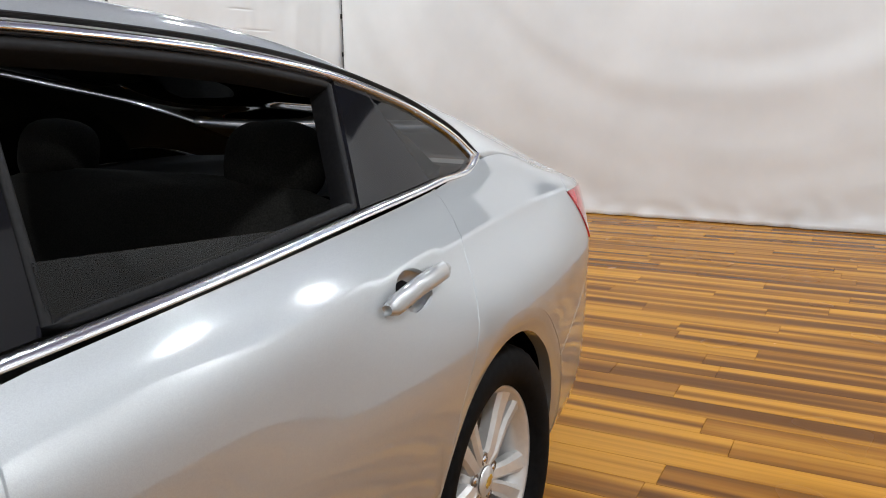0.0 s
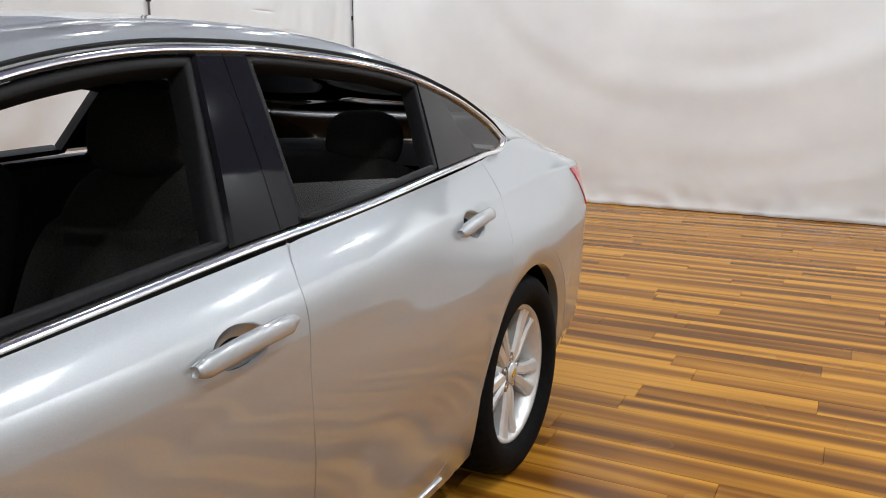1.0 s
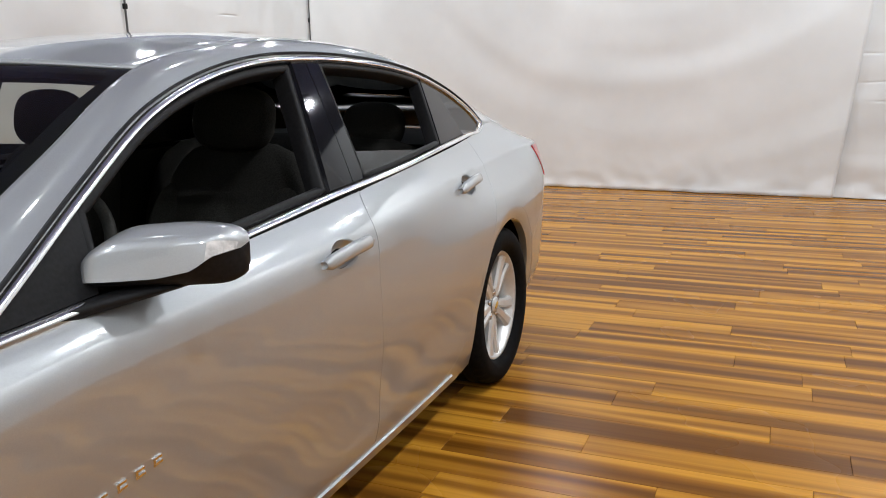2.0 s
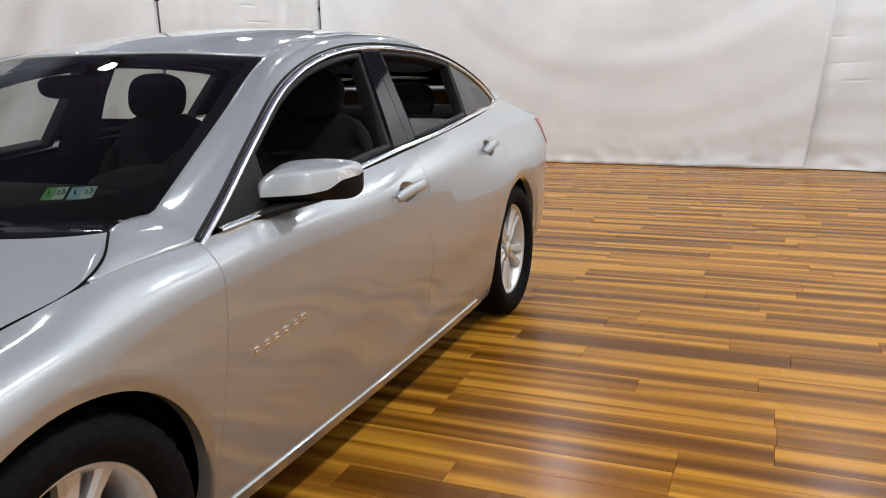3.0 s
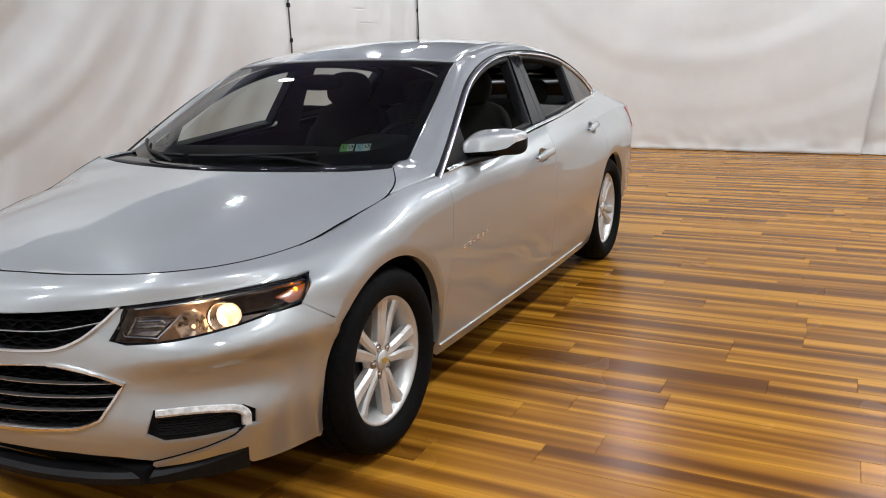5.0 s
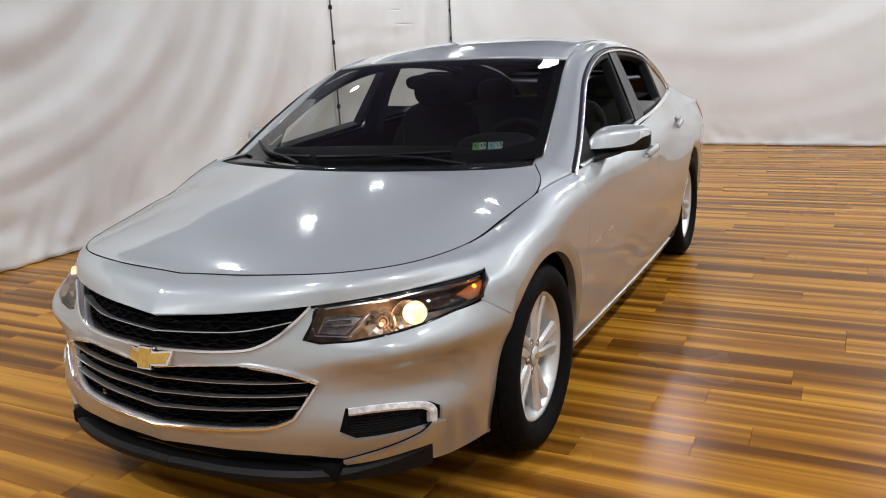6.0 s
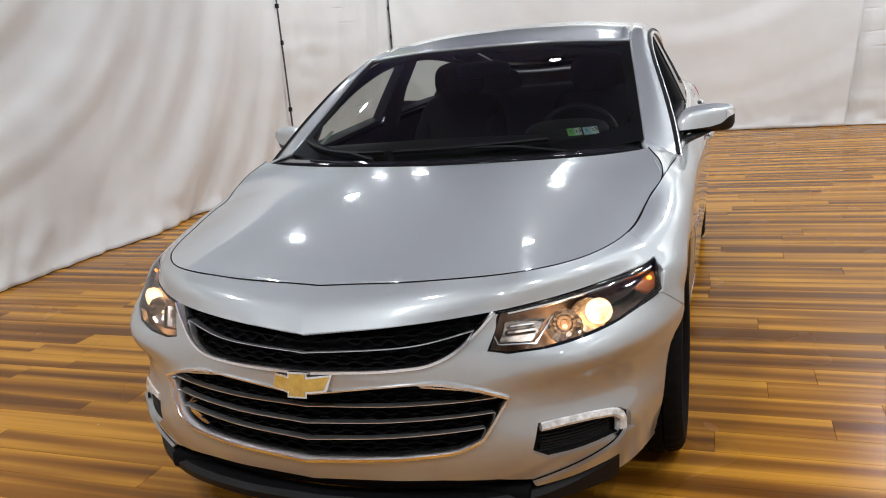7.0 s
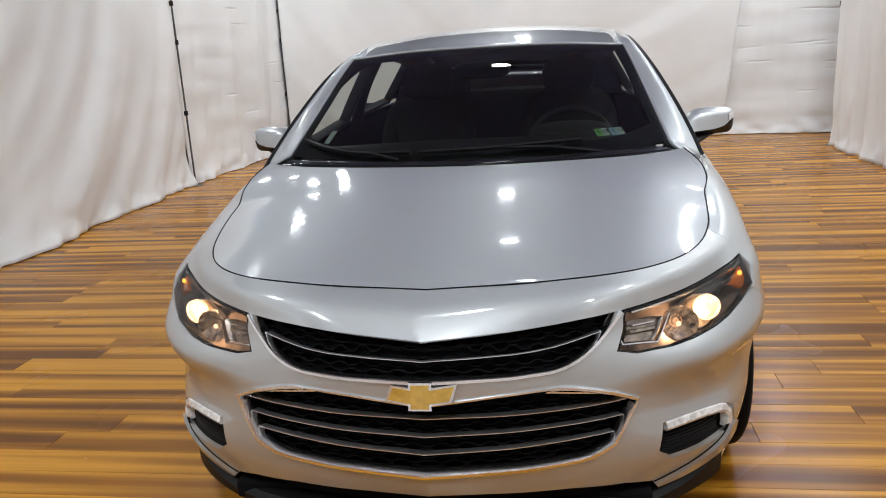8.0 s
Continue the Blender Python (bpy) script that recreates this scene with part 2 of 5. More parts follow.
def hermite(knots, values, t):
    """Smooth curve through values at the knots, for an array t."""
    k, p, t = np.asarray(knots, float), np.asarray(values, float), np.atleast_1d(np.asarray(t, float))
    d = np.diff(p, axis=0) / np.diff(k).reshape(-1, *[1] * (p.ndim - 1))
    w = np.diff(k)
    tan = np.empty_like(p)
    tan[0], tan[-1] = d[0], d[-1]
    wa, wb = w[1:].reshape(-1, *[1] * (p.ndim - 1)), w[:-1].reshape(-1, *[1] * (p.ndim - 1))
    tan[1:-1] = (d[:-1] * wa + d[1:] * wb) / (wa + wb)
    i = np.clip(np.searchsorted(k, t, "right") - 1, 0, len(k) - 2)
    h = (k[i + 1] - k[i])
    s = (t - k[i]) / h
    sh = (-1, *[1] * (p.ndim - 1))
    s, h = s.reshape(sh), h.reshape(sh)
    return ((2 * s**3 - 3 * s**2 + 1) * p[i] + (s**3 - 2 * s**2 + s) * h * tan[i]
            + (-2 * s**3 + 3 * s**2) * p[i + 1] + (s**3 - s**2) * h * tan[i + 1])


def chord(pts):
    p = np.asarray(pts, float)
    return np.concatenate([[0], np.cumsum(np.linalg.norm(np.diff(p, axis=0), axis=1))])


def smooth_line(pts, n):
    k = chord(pts)
    return hermite(k, pts, np.linspace(0, k[-1], n))


def sweep(name, pts, profile, normals, mat, parent=None, label="", closed=False):
    """A profile of (across, out) points carried along a line; normals give the out direction."""
    p = np.asarray(pts, float)
    tan = np.gradient(p, axis=0)
    if closed:
        tan = np.roll(p, -1, 0) - np.roll(p, 1, 0)
    tan /= np.linalg.norm(tan, axis=1)[:, None]
    nor = np.asarray(normals, float) * np.ones_like(p)
    nor = nor - (nor * tan).sum(1)[:, None] * tan
    nor /= np.linalg.norm(nor, axis=1)[:, None]
    side = np.cross(nor, tan)
    k = len(profile)
    verts = [p[i] + side[i] * a + nor[i] * o for i in range(len(p)) for a, o in profile]
    faces = []
    n = len(p)
    for i in range(n if closed else n - 1):
        j = (i + 1) % n
        for q in range(k):
            r = (q + 1) % k
            faces.append((i * k + q, j * k + q, j * k + r, i * k + r))
    if not closed:
        faces += [tuple(range(k)), tuple(range((n - 1) * k, n * k))[::-1]]
    ob = mesh_object(name, verts, faces, mat, parent, label)
    ob.data.set_sharp_from_angle(angle=radians(40))
    return ob


def lathe(profile, steps, closed=False):
    """Turns a profile of (radius, x) about the x axis."""
    verts, faces, k = [], [], len(profile)
    for i in range(steps):
        a = 2 * math.pi * i / steps
        verts += [(x, r * math.cos(a), r * math.sin(a)) for r, x in profile]
    for i in range(steps):
        j = (i + 1) % steps
        for q in range(k if closed else k - 1):
            r = (q + 1) % k
            faces.append((i * k + q, i * k + r, j * k + r, j * k + q))
    return verts, faces


def area2(poly):
    return sum(poly[i - 1][0] * poly[i][1] - poly[i][0] * poly[i - 1][1] for i in range(len(poly)))


def inset(poly, d):
    if area2(poly) < 0:
        poly = poly[::-1]
    out, n = [], len(poly)
    for i in range(n):
        a, b, c = (np.array(poly[j % n]) for j in (i - 1, i, i + 1))
        e, f = b - a, c - b
        e, f = e / max(1e-9, np.linalg.norm(e)), f / max(1e-9, np.linalg.norm(f))
        ne, nf = np.array((-e[1], e[0])), np.array((-f[1], f[0]))
        m = ne + nf
        m = m / max(0.5, m @ m / 2)
        out.append(tuple(b + m * d))
    return out


def dense(loop, step):
    """The loop with no edge longer than step and no doubled points."""
    out = []
    for a, b in zip(loop, list(loop[1:]) + [loop[0]]):
        a, b = np.array(a, float), np.array(b, float)
        n = max(1, math.ceil(np.linalg.norm(b - a) / step))
        for k in range(n):
            p = a + (b - a) * k / n
            if not out or np.abs(p - out[-1]).max() > 1e-5:
                out.append(p)
    if np.abs(out[0] - out[-1]).max() <= 1e-5:
        out.pop()
    return out


def inside(points, loops):
    """Even-odd test of points against loops."""
    p = np.asarray(points, float)
    odd = np.zeros(len(p), bool)
    for loop in loops:
        q = np.array(loop)
        for a, b in zip(q, np.roll(q, -1, 0)):
            if a[1] == b[1]:
                continue
            hit = (a[1] > p[:, 1]) != (b[1] > p[:, 1])
            odd ^= hit & (p[:, 0] < (b[0] - a[0]) * (p[:, 1] - a[1]) / (b[1] - a[1]) + a[0])
    return odd


def tile(poly, du, dv, holes=()):
    """Fills a flat contour, less its holes, with small triangles. Returns its points and faces."""
    loops = [dense(list(q), min(du, dv)) for q in (poly, *holes)]
    rim = np.concatenate(loops)
    gu = np.arange(math.floor(rim[:, 0].min() / du), math.ceil(rim[:, 0].max() / du) + 1) * du
    gv = np.arange(math.floor(rim[:, 1].min() / dv), math.ceil(rim[:, 1].max() / dv) + 1) * dv
    grid = np.stack([g.ravel() for g in np.meshgrid(gu, gv)], 1)
    grid = grid[inside(grid, loops)]
    if len(grid):
        near = np.array([np.abs(rim - g).max(axis=1).min() for g in grid])
        grid = grid[near > 0.3 * min(du, dv)]
    edges, at = [], 0
    for q in loops:
        edges += [(at + i, at + (i + 1) % len(q)) for i in range(len(q))]
        at += len(q)
    pts = [Vector((float(p[0]), float(p[1]))) for p in (*rim, *grid)]
    verts, _, faces, *_ = delaunay_2d_cdt(pts, edges, [], 0, 1e-7)
    verts = np.array([(v.x, v.y) for v in verts])
    keep = inside(np.array([verts[list(f)].mean(axis=0) for f in faces]), loops)
    return verts, [list(f) for f, k in zip(faces, keep) if k]


def panel(name, poly, surface, mat, parent=None, label="", side=1, cell=(0.021, 0.0125), gap=0.0, rim=0.014, lift=0.0, both=False, holes=(), blend=True):
    """A piece of a curved surface inside a contour, with its edges turned in by rim. surface(points) gives places and normals."""
    pts, faces = tile(inset(poly, gap) if gap else poly, *cell, holes)
    place, nor = surface(np.array(pts))
    place = place + nor * lift
    edges = {}
    for f in faces:
        for a, b in zip(f, f[1:] + f[:1]):
            edges[(min(a, b), max(a, b))] = edges.get((min(a, b), max(a, b)), []) + [(a, b)]
    verts, out = [tuple(p) for p in place], [list(f) for f in faces]
    shade = [tuple(q) for q in nor]
    if rim:
        low = {}
        for users in edges.values():
            if len(users) == 1:
                a, b = users[0]
                if both and max(abs(place[a][0]), abs(place[b][0])) < 1e-4:
                    continue
                for q in (a, b):
                    if q not in low:
                        low[q] = len(verts)
                        verts += [tuple(place[q]), tuple(place[q] - nor[q] * rim)]
                        shade += [tuple(nor[q])] * 2
                out.append([low[b], low[a], low[a] + 1, low[b] + 1])
    if both:
        n = len(verts)
        mirror, more = {}, []
        for i, v in enumerate(verts):
            if i < len(place) and abs(v[0]) < 1e-4:
                mirror[i] = i
                shade[i] = (0.0, *Vector((shade[i][1], shade[i][2])).normalized()) if blend else shade[i]
            else:
                mirror[i] = n + len(more)
                more.append((-v[0], v[1], v[2]))
                shade.append((-shade[i][0], *shade[i][1:]))
        out += [[mirror[q] for q in f][::-1] for f in out]
        verts += more
    elif side < 0:
        verts = [(-v[0], v[1], v[2]) for v in verts]
        out = [f[::-1] for f in out]
        shade = [(-q[0], q[1], q[2]) for q in shade]
    ob = mesh_object(name, verts, out, mat, parent, label)
    ob.data.normals_split_custom_set_from_vertices(shade)
    return ob


# ---- the room ----
X0, X1, Y0, Y1 = -4.3, 4.3, -6.5, 10.0


def wall(name, centre, size, mat, label):
    bm = bmesh.new()
    box(bm, centre, size)
    ob = part(name, bm, mat)
    tagged(ob, label, "wall", kind="structure")
    return ob


wall("wall_north", (0, Y1 + 0.1, 2.0), (X1 - X0 + 0.4, 0.2, 4.0), WALLM, "plain grey wall behind the white curtains")
wall("wall_south", (0, Y0 - 0.1, 2.0), (X1 - X0 + 0.4, 0.2, 4.0), WALLM, "plain grey wall behind the white curtains")
wall("wall_west", (X0 - 0.1, (Y0 + Y1) / 2, 2.0), (0.2, Y1 - Y0, 4.0), WALLM, "plain grey wall behind the white curtains")
wall("wall_east", (X1 + 0.1, (Y0 + Y1) / 2, 2.0), (0.2, Y1 - Y0, 4.0), WALLM, "plain grey wall behind the white curtains")
ceiling = wall("ceiling", (0, (Y0 + Y1) / 2, CEILING + 0.1), (X1 - X0 + 0.4, Y1 - Y0 + 0.4, 0.2), CEIL, "plain dark blue ceiling over the studio, out of view")
ceiling["category"] = "ceiling"
floor = wall("floor", (0, (Y0 + Y1) / 2, -0.062), (X1 - X0, Y1 - Y0, 0.1), BASEM, "glossy golden-brown striped wood laminate floor")
floor["category"] = "floor"


def curtain(name, start, end, top, fold, seed, label, sag=0.0, wrinkle=0.0, fine=1.0, slant=0.0, creases=0, swag=None):
    """A hanging sheet from start to end (x, y), with folds that deepen to the hem."""
    a, b = np.array(start, float), np.array(end, float)
    length = np.linalg.norm(b - a)
    along = (b - a) / length
    out = np.array((-along[1], along[0]))
    nu, nv = max(8, int(length / 0.03)), 400 if creases else 90
    pick = random.Random(seed)
    lines = [(pick.uniform(0.1, length - 0.1), pick.uniform(0.5, top), pick.uniform(0.06, 0.28), pick.uniform(0.004, 0.010), pick.uniform(-0.06, 0.06)) for _ in range(creases)]
    verts, faces = [], []
    for i in range(nu + 1):
        s = length * i / nu
        for j in range(nv + 1):
            f = j / nv
            z = 0.006 + top * f
            lean = s + 0.5 * sag * (z - 1.2)
            w = noise.noise(Vector((lean * 1.6, z * 0.22, seed)))
            w += 0.55 * fine * noise.noise(Vector((lean * 3.8, z * 0.3, seed + 9)))
            w += 0.28 * fine * noise.noise(Vector((lean * 8.0 + z * 1.2 * sag, z * 0.7, seed + 21)))
            if swag:
                r = math.hypot((s - swag[0]) * 0.9, z - swag[1])
                turn = math.atan2(z - swag[1], s - swag[0])
                w = 0.35 * w + 1.15 * noise.noise(Vector((r * 1.9, turn * 0.7, seed + 3))) + 0.55 * noise.noise(Vector((r * 4.2, turn * 1.1, seed + 5)))
            w += wrinkle * noise.noise(Vector((s * 1.7, z * 4.5, seed + 40)))
            hem = math.exp(-z / 0.12)
            w += 0.5 * math.exp(-z / 0.35) * noise.noise(Vector((lean * 6.5, z * 3.0, seed + 77)))
            d = fold * w * (0.75 + 0.45 * (1 - f)) + hem * 0.032 * (1 + 1.1 * noise.noise(Vector((s * 6, z * 8, seed + 60))))
            for s0, z0, half, deep, lift in lines:
                if abs(s - s0) < half:
                    d -= deep * (1 - ((s - s0) / half) ** 2) * math.exp(-((z - z0 - lift * (s - s0)) / 0.0075) ** 2)
            p = a + along * (s - slant * f * (1 - s / length)) + out * d
            verts.append((p[0], p[1], z))
    for i in range(nu):
        for j in range(nv):
            k = i * (nv + 1) + j
            faces.append((k, k + nv + 1, k + nv + 2, k + 1))
    ob = mesh_object(name, verts, faces, CLOTH_WHITE)
    sol = ob.modifiers.new("thickness", "SOLIDIFY")
    sol.thickness = 0.004
    return tagged(ob, label, "curtain", "curtains round the studio")


TOP, LOW_TOP = 3.12, 2.75
curtain("curtain", (-3.74, 5.63), (-3.56, -5.9), LOW_TOP, 0.065, 3, "white canvas curtain draped in wide slanting folds to the floor", 0.9, 0.10, 0.4, swag=(4.9, 3.1))
curtain("curtain", (-3.62, 8.62), (-3.75, 5.66), LOW_TOP, 0.05, 11, "white canvas curtain with fold creases between two poles", 0.2, 0.25, 0.8, 0.0, 14)
curtain("curtain", (2.42, 8.27), (-3.55, 8.55), TOP, 0.018, 23, "long smooth white canvas curtain with shallow drapes", -0.9, 0.08, 0.4, 0.36, swag=(2.0, 3.4))
curtain("curtain", (4.15, 8.02), (2.15, 8.36), 3.6, 0.03, 31, "flat white canvas curtain with horizontal creases", 0.1, 0.5, 1.0, 0.0, 26)
# Unseen sheet added in the corner, so the rear glass mirrors white.
curtain("curtain", (4.19, 6.2), (4.16, 8.05), 3.6, 0.02, 37, "added white canvas sheet, out of view, that whitens the rear glass reflection", 0.1)
curtain("curtain", (3.34, -5.9), (3.38, 6.93), 3.35, 0.075, 47, "white canvas curtain hanging in vertical folds", 0.05)
curtain("curtain", (-3.6, -5.9), (3.36, -5.9), TOP, 0.09, 53, "white canvas curtain hanging in vertical folds", 0.1)


def pole(x, y):
    base = tagged(new("curtain_pole"), "thin dark steel curtain pole with clamps", "pole", "poles between the curtains")
    base.location = (x, y, 0)
    bm = bmesh.new()
    bmesh.ops.create_cone(bm, cap_ends=True, segments=12, radius1=0.010, radius2=0.010, depth=3.3, matrix=Matrix.Translation((0, 0, 1.65)))
    part("tube", bm, POLE, base, smooth=True)
    bm = bmesh.new()
    bmesh.ops.create_cone(bm, cap_ends=True, segments=16, radius1=0.09, radius2=0.03, depth=0.02, matrix=Matrix.Translation((0, 0, 0.01)))
    part("foot", bm, POLE, base, smooth=True)
    for z in (0.8, 1.55, 1.95, 2.6):
        bm = bmesh.new()
        box(bm, (0, 0, z), (0.035, 0.035, 0.05), 0.006)
        part("clamp", bm, TRIM, base)
    return base


for x, y in ((-3.71, 5.65), (-3.57, 8.58), (3.40, 6.97)):
    pole(x, y)


def ceiling_lamp(x, y, share):
    base = tagged(new("ceiling_lamp"), "round white ceiling lamp, lit", "lamp", "lamps on the ceiling")
    base.location = (x, y, CEILING)
    verts, faces = lathe([(0.0, 0.0), (0.17, 0.0), (0.19, -0.05), (0.185, -0.09), (0.16, -0.095)], 24)
    mesh_object("housing", [(b, c, a) for a, b, c in verts], faces, WALLM, base)
    light = bpy.data.lights.new("disc", "AREA")
    light.shape, light.size, light.energy, light.color = "DISK", 0.18, LAMP_WATTS * share, (0.93, 0.975, 1.0)
    ob = new("light", light)
    ob.location = (0, 0, -0.1)
    ob.parent = base


for x, y, w in LAMP_ROWS:
    ceiling_lamp(x, y, w)


# ---- the car: body lines from the nose round the left side to the tail ----
SILL = [(0, -.885, .215), (.25, -.865, .215), (.47, -.80, .215), (.63, -.69, .215), (.735, -.56, .185), (.80, -.38, .18), (.83, 0, .19), (.833, .15, .187), (.835, .45, .18),
        (.845, 1.3, .18), (.845, 2.1, .18), (.83, 2.83, .19), (.80, 3.3, .22), (.74, 3.65, .25), (.62, 3.83, .27), (.3, 3.91, .28), (0, 3.92, .28)]
LOWER = [(0, -.925, .335), (.25, -.895, .335), (.485, -.825, .335), (.668, -.713, .335), (.772, -.577, .33), (.845, -.37, .32), (.872, 0, .31), (.871, .15, .30), (.868, .45, .28),
         (.878, 1.3, .27), (.876, 2.1, .28), (.87, 2.83, .31), (.85, 3.3, .34), (.79, 3.65, .36), (.66, 3.87, .38), (.32, 3.97, .39), (0, 3.98, .39)]
FLANK = [(0, -.915, .47), (.25, -.885, .47), (.485, -.805, .47), (.655, -.685, .455), (.768, -.547, .455), (.858, -.365, .45), (.893, 0, .46), (.891, .15, .455), (.888, .45, .44),
         (.905, 1.3, .44), (.903, 2.1, .45), (.895, 2.83, .47), (.87, 3.3, .49), (.81, 3.65, .50), (.68, 3.9, .52), (.33, 3.99, .53), (0, 4.0, .53)]
WAIST = [(0, -.905, .58), (.25, -.872, .58), (.485, -.785, .59), (.678, -.685, .580), (.797, -.54, .588), (.874, -.362, .60), (.905, 0, .60), (.902, .15, .597), (.896, .45, .59),
         (.915, 1.3, .59), (.915, 2.1, .61), (.905, 2.83, .63), (.875, 3.3, .65), (.815, 3.65, .67), (.68, 3.89, .69), (.33, 3.97, .7), (0, 3.98, .7)]
CREASE = [(0, -.893, .635), (.25, -.85, .645), (.48, -.755, .66), (.65, -.635, .675), (.775, -.49, .69), (.855, -.36, .70), (.90, 0, .71), (.899, .15, .717), (.899, .45, .73),
          (.9165, 1.3, .74), (.904, 2.1, .77), (.89, 2.83, .80), (.86, 3.3, .82), (.812, 3.65, .83), (.695, 3.87, .84), (.33, 3.93, .85), (0, 3.94, .85)]
SHOULDER = [(0, -.883, .67), (.25, -.835, .685), (.47, -.745, .70), (.635, -.61, .712), (.75, -.46, .722), (.812, -.36, .735), (.874, 0, .79), (.886, .15, .808), (.8925, .45, .835),
            (.906, 1.3, .865), (.875, 2.1, .895), (.800, 2.83, .935), (.770, 3.3, .947), (.766, 3.63, .958), (.688, 3.83, .953), (.35, 3.92, .95), (0, 3.92, .945)]
BELT_LINE = [(0, -.758, .764), (.32, -.73, .776), (.52, -.655, .78), (.635, -.535, .78), (.70, -.41, .785), (.742, -.27, .798), (.775, 0, .846), (.806, .15, .884), (.834, .448, .903),
             (.836, 1.3, .960), (.799, 2.1, 1.008), (.715, 2.83, 1.042), (.660, 3.3, 1.082), (.668, 3.6, 1.022), (.655, 3.80, .985), (.32, 3.93, .985), (0, 3.93, .99)]
ROWS = np.array([SILL, LOWER, FLANK, WAIST, CREASE, SHOULDER, BELT_LINE], float)
swell = np.array([.013, .013, .013, .012, .010, .008, .008, .007, .006, .005, .004, .004, .006, .008, .006, .004, .004])[:, None]
along = np.gradient(ROWS[5], axis=0)
away = np.cross(along, ROWS[6] - ROWS[5])
CREST = (ROWS[5] + ROWS[6]) / 2 + swell * away / np.linalg.norm(away, axis=1)[:, None]
CREST[0, 0] = CREST[-1, 0] = 0
ROWS = np.insert(ROWS, 6, CREST, axis=0)
KU = chord(ROWS[3])
KV = np.concatenate([[0], np.cumsum(np.linalg.norm(np.diff(ROWS, axis=0), axis=2).mean(axis=1))])
V_TOP, V_SHOULDER = KV[-1], KV[5]


def flank_at(uv):
    u, v = np.clip(uv[:, 0], 0, KU[-1]), np.clip(uv[:, 1], 0, KV[-1])
    p = np.stack([hermite(KU, r, u) for r in ROWS])
    d = np.diff(p, axis=0) / np.diff(KV)[:, None, None]
    w = np.diff(KV)
    tan = np.empty_like(p)
    tan[0], tan[-1] = d[0], d[-1]
    tan[1:-1] = (d[:-1] * w[1:, None, None] + d[1:] * w[:-1, None, None]) / (w[1:] + w[:-1])[:, None, None]
    i = np.clip(np.searchsorted(KV, v, "right") - 1, 0, len(KV) - 2)
    n = np.arange(len(v))
    h = w[i][:, None]
    s = ((v - KV[i]) / w[i])[:, None]
    return ((2 * s**3 - 3 * s**2 + 1) * p[i, n] + (s**3 - 2 * s**2 + s) * h * tan[i, n]
            + (-2 * s**3 + 3 * s**2) * p[i + 1, n] + (s**3 - s**2) * h * tan[i + 1, n])


RIDGES = []


def relief(uv):
    """Height of the pressed creases over the smooth side; each has a line, a height along it and its reach up and down."""
    u, v = uv[:, 0], uv[:, 1]
    h = np.zeros(len(u))
    for line, height, up, down, sharp in RIDGES:
        d = v - np.interp(u, line[:, 0], line[:, 1])
        f = np.clip(1 - np.where(d > 0, d / up, -d / down), 0, 1)
        h += np.interp(u, line[:, 0], height, 0, 0) * (f ** 1.7 if sharp else f * f * (3 - 2 * f))
    return h


def flank(uv):
    """The body side at (along, up): places and outward normals."""
    uv = np.asarray(uv, float)
    e = 1e-3

    def out(at, q):
        lo, hi = np.clip(q - (e, 0), 0, None), q + (e, 0)
        n = np.cross(at(hi) - at(lo), at(q + (0, e)) - at(q - (0, e)))
        return n / np.maximum(1e-12, np.linalg.norm(n, axis=1))[:, None]

    def raised(q):
        return flank_at(q) + out(flank_at, q) * relief(q)[:, None]

    p, n = raised(uv), out(raised, uv)
    p[uv[:, 0] <= 1e-6, 0] = 0
    return p, n


_gu, _gv = np.meshgrid(np.linspace(0, KU[-1], 640), np.linspace(0, KV[-1], 120), indexing="ij")
GRID_UV = np.stack([_gu.ravel(), _gv.ravel()], 1)
GRID_P = flank_at(GRID_UV)


def on_side(*points):
    """(along, up) of points given by their y and z on the side, or by their x and z on the front with a leading 'f'."""
    out, mode = [], 1
    for q in points:
        if isinstance(q, str):
            mode = 0 if q == "f" else 1
            continue
        cols = [mode, 2]
        g = GRID_P[:, cols]
        dist = ((g - np.array(q)) ** 2).sum(1)
        if mode == 0:
            dist = dist + 10.0 * (GRID_P[:, 1] > 0.2)
        elif q[0] < 1:
            dist = dist + 10.0 * (GRID_P[:, 0] < 0.5)
        uv = GRID_UV[dist.argmin()].copy()
        for _ in range(5):
            p0 = flank_at(uv[None])[0, cols]
            ju = (flank_at(uv[None] + (1e-3, 0))[0, cols] - p0) / 1e-3
            jv = (flank_at(uv[None] + (0, 1e-3))[0, cols] - p0) / 1e-3
            jac = np.stack([ju, jv], 1)
            if abs(np.linalg.det(jac)) < 1e-3:
                break
            step = np.linalg.solve(jac, np.array(q) - p0)
            uv = np.clip(uv + np.clip(step, -0.03, 0.03), 0, (KU[-1], KV[-1]))
        out.append(tuple(uv))
    return out


def fair(points, n):
    return [tuple(p) for p in smooth_line(np.array(points, float), n)]


def top_edge(u0, u1, v, n=40):
    return [(u, v) for u in np.linspace(u0, u1, n)]


def ridge(points, height, up, down, sharp=False):
    RIDGES.append((np.array(on_side(*points)), height, up, down, sharp))


ridge([(1.85, .922), (2.25, .933), (2.65, .938), (3.1, .943), (3.46, .954), (3.62, .96), (3.75, .962)], [0, .003, .008, .012, .013, .012, .008], .055, .085, True)
ridge([(.45, .31), (.75, .35), (1.12, .405), (1.7, .425), (2.2, .44), (2.46, .46)], [0, -.004, -.006, -.007, -.007, -.003], .16, .10)
ridge(["f", (.40, .535), (.50, .545), (.62, .560), (.73, .570), (.81, .573), "s", (-.40, .570), (-.30, .560)], [0, .006, .015, .018, .018, .015, .011], .10, .075)

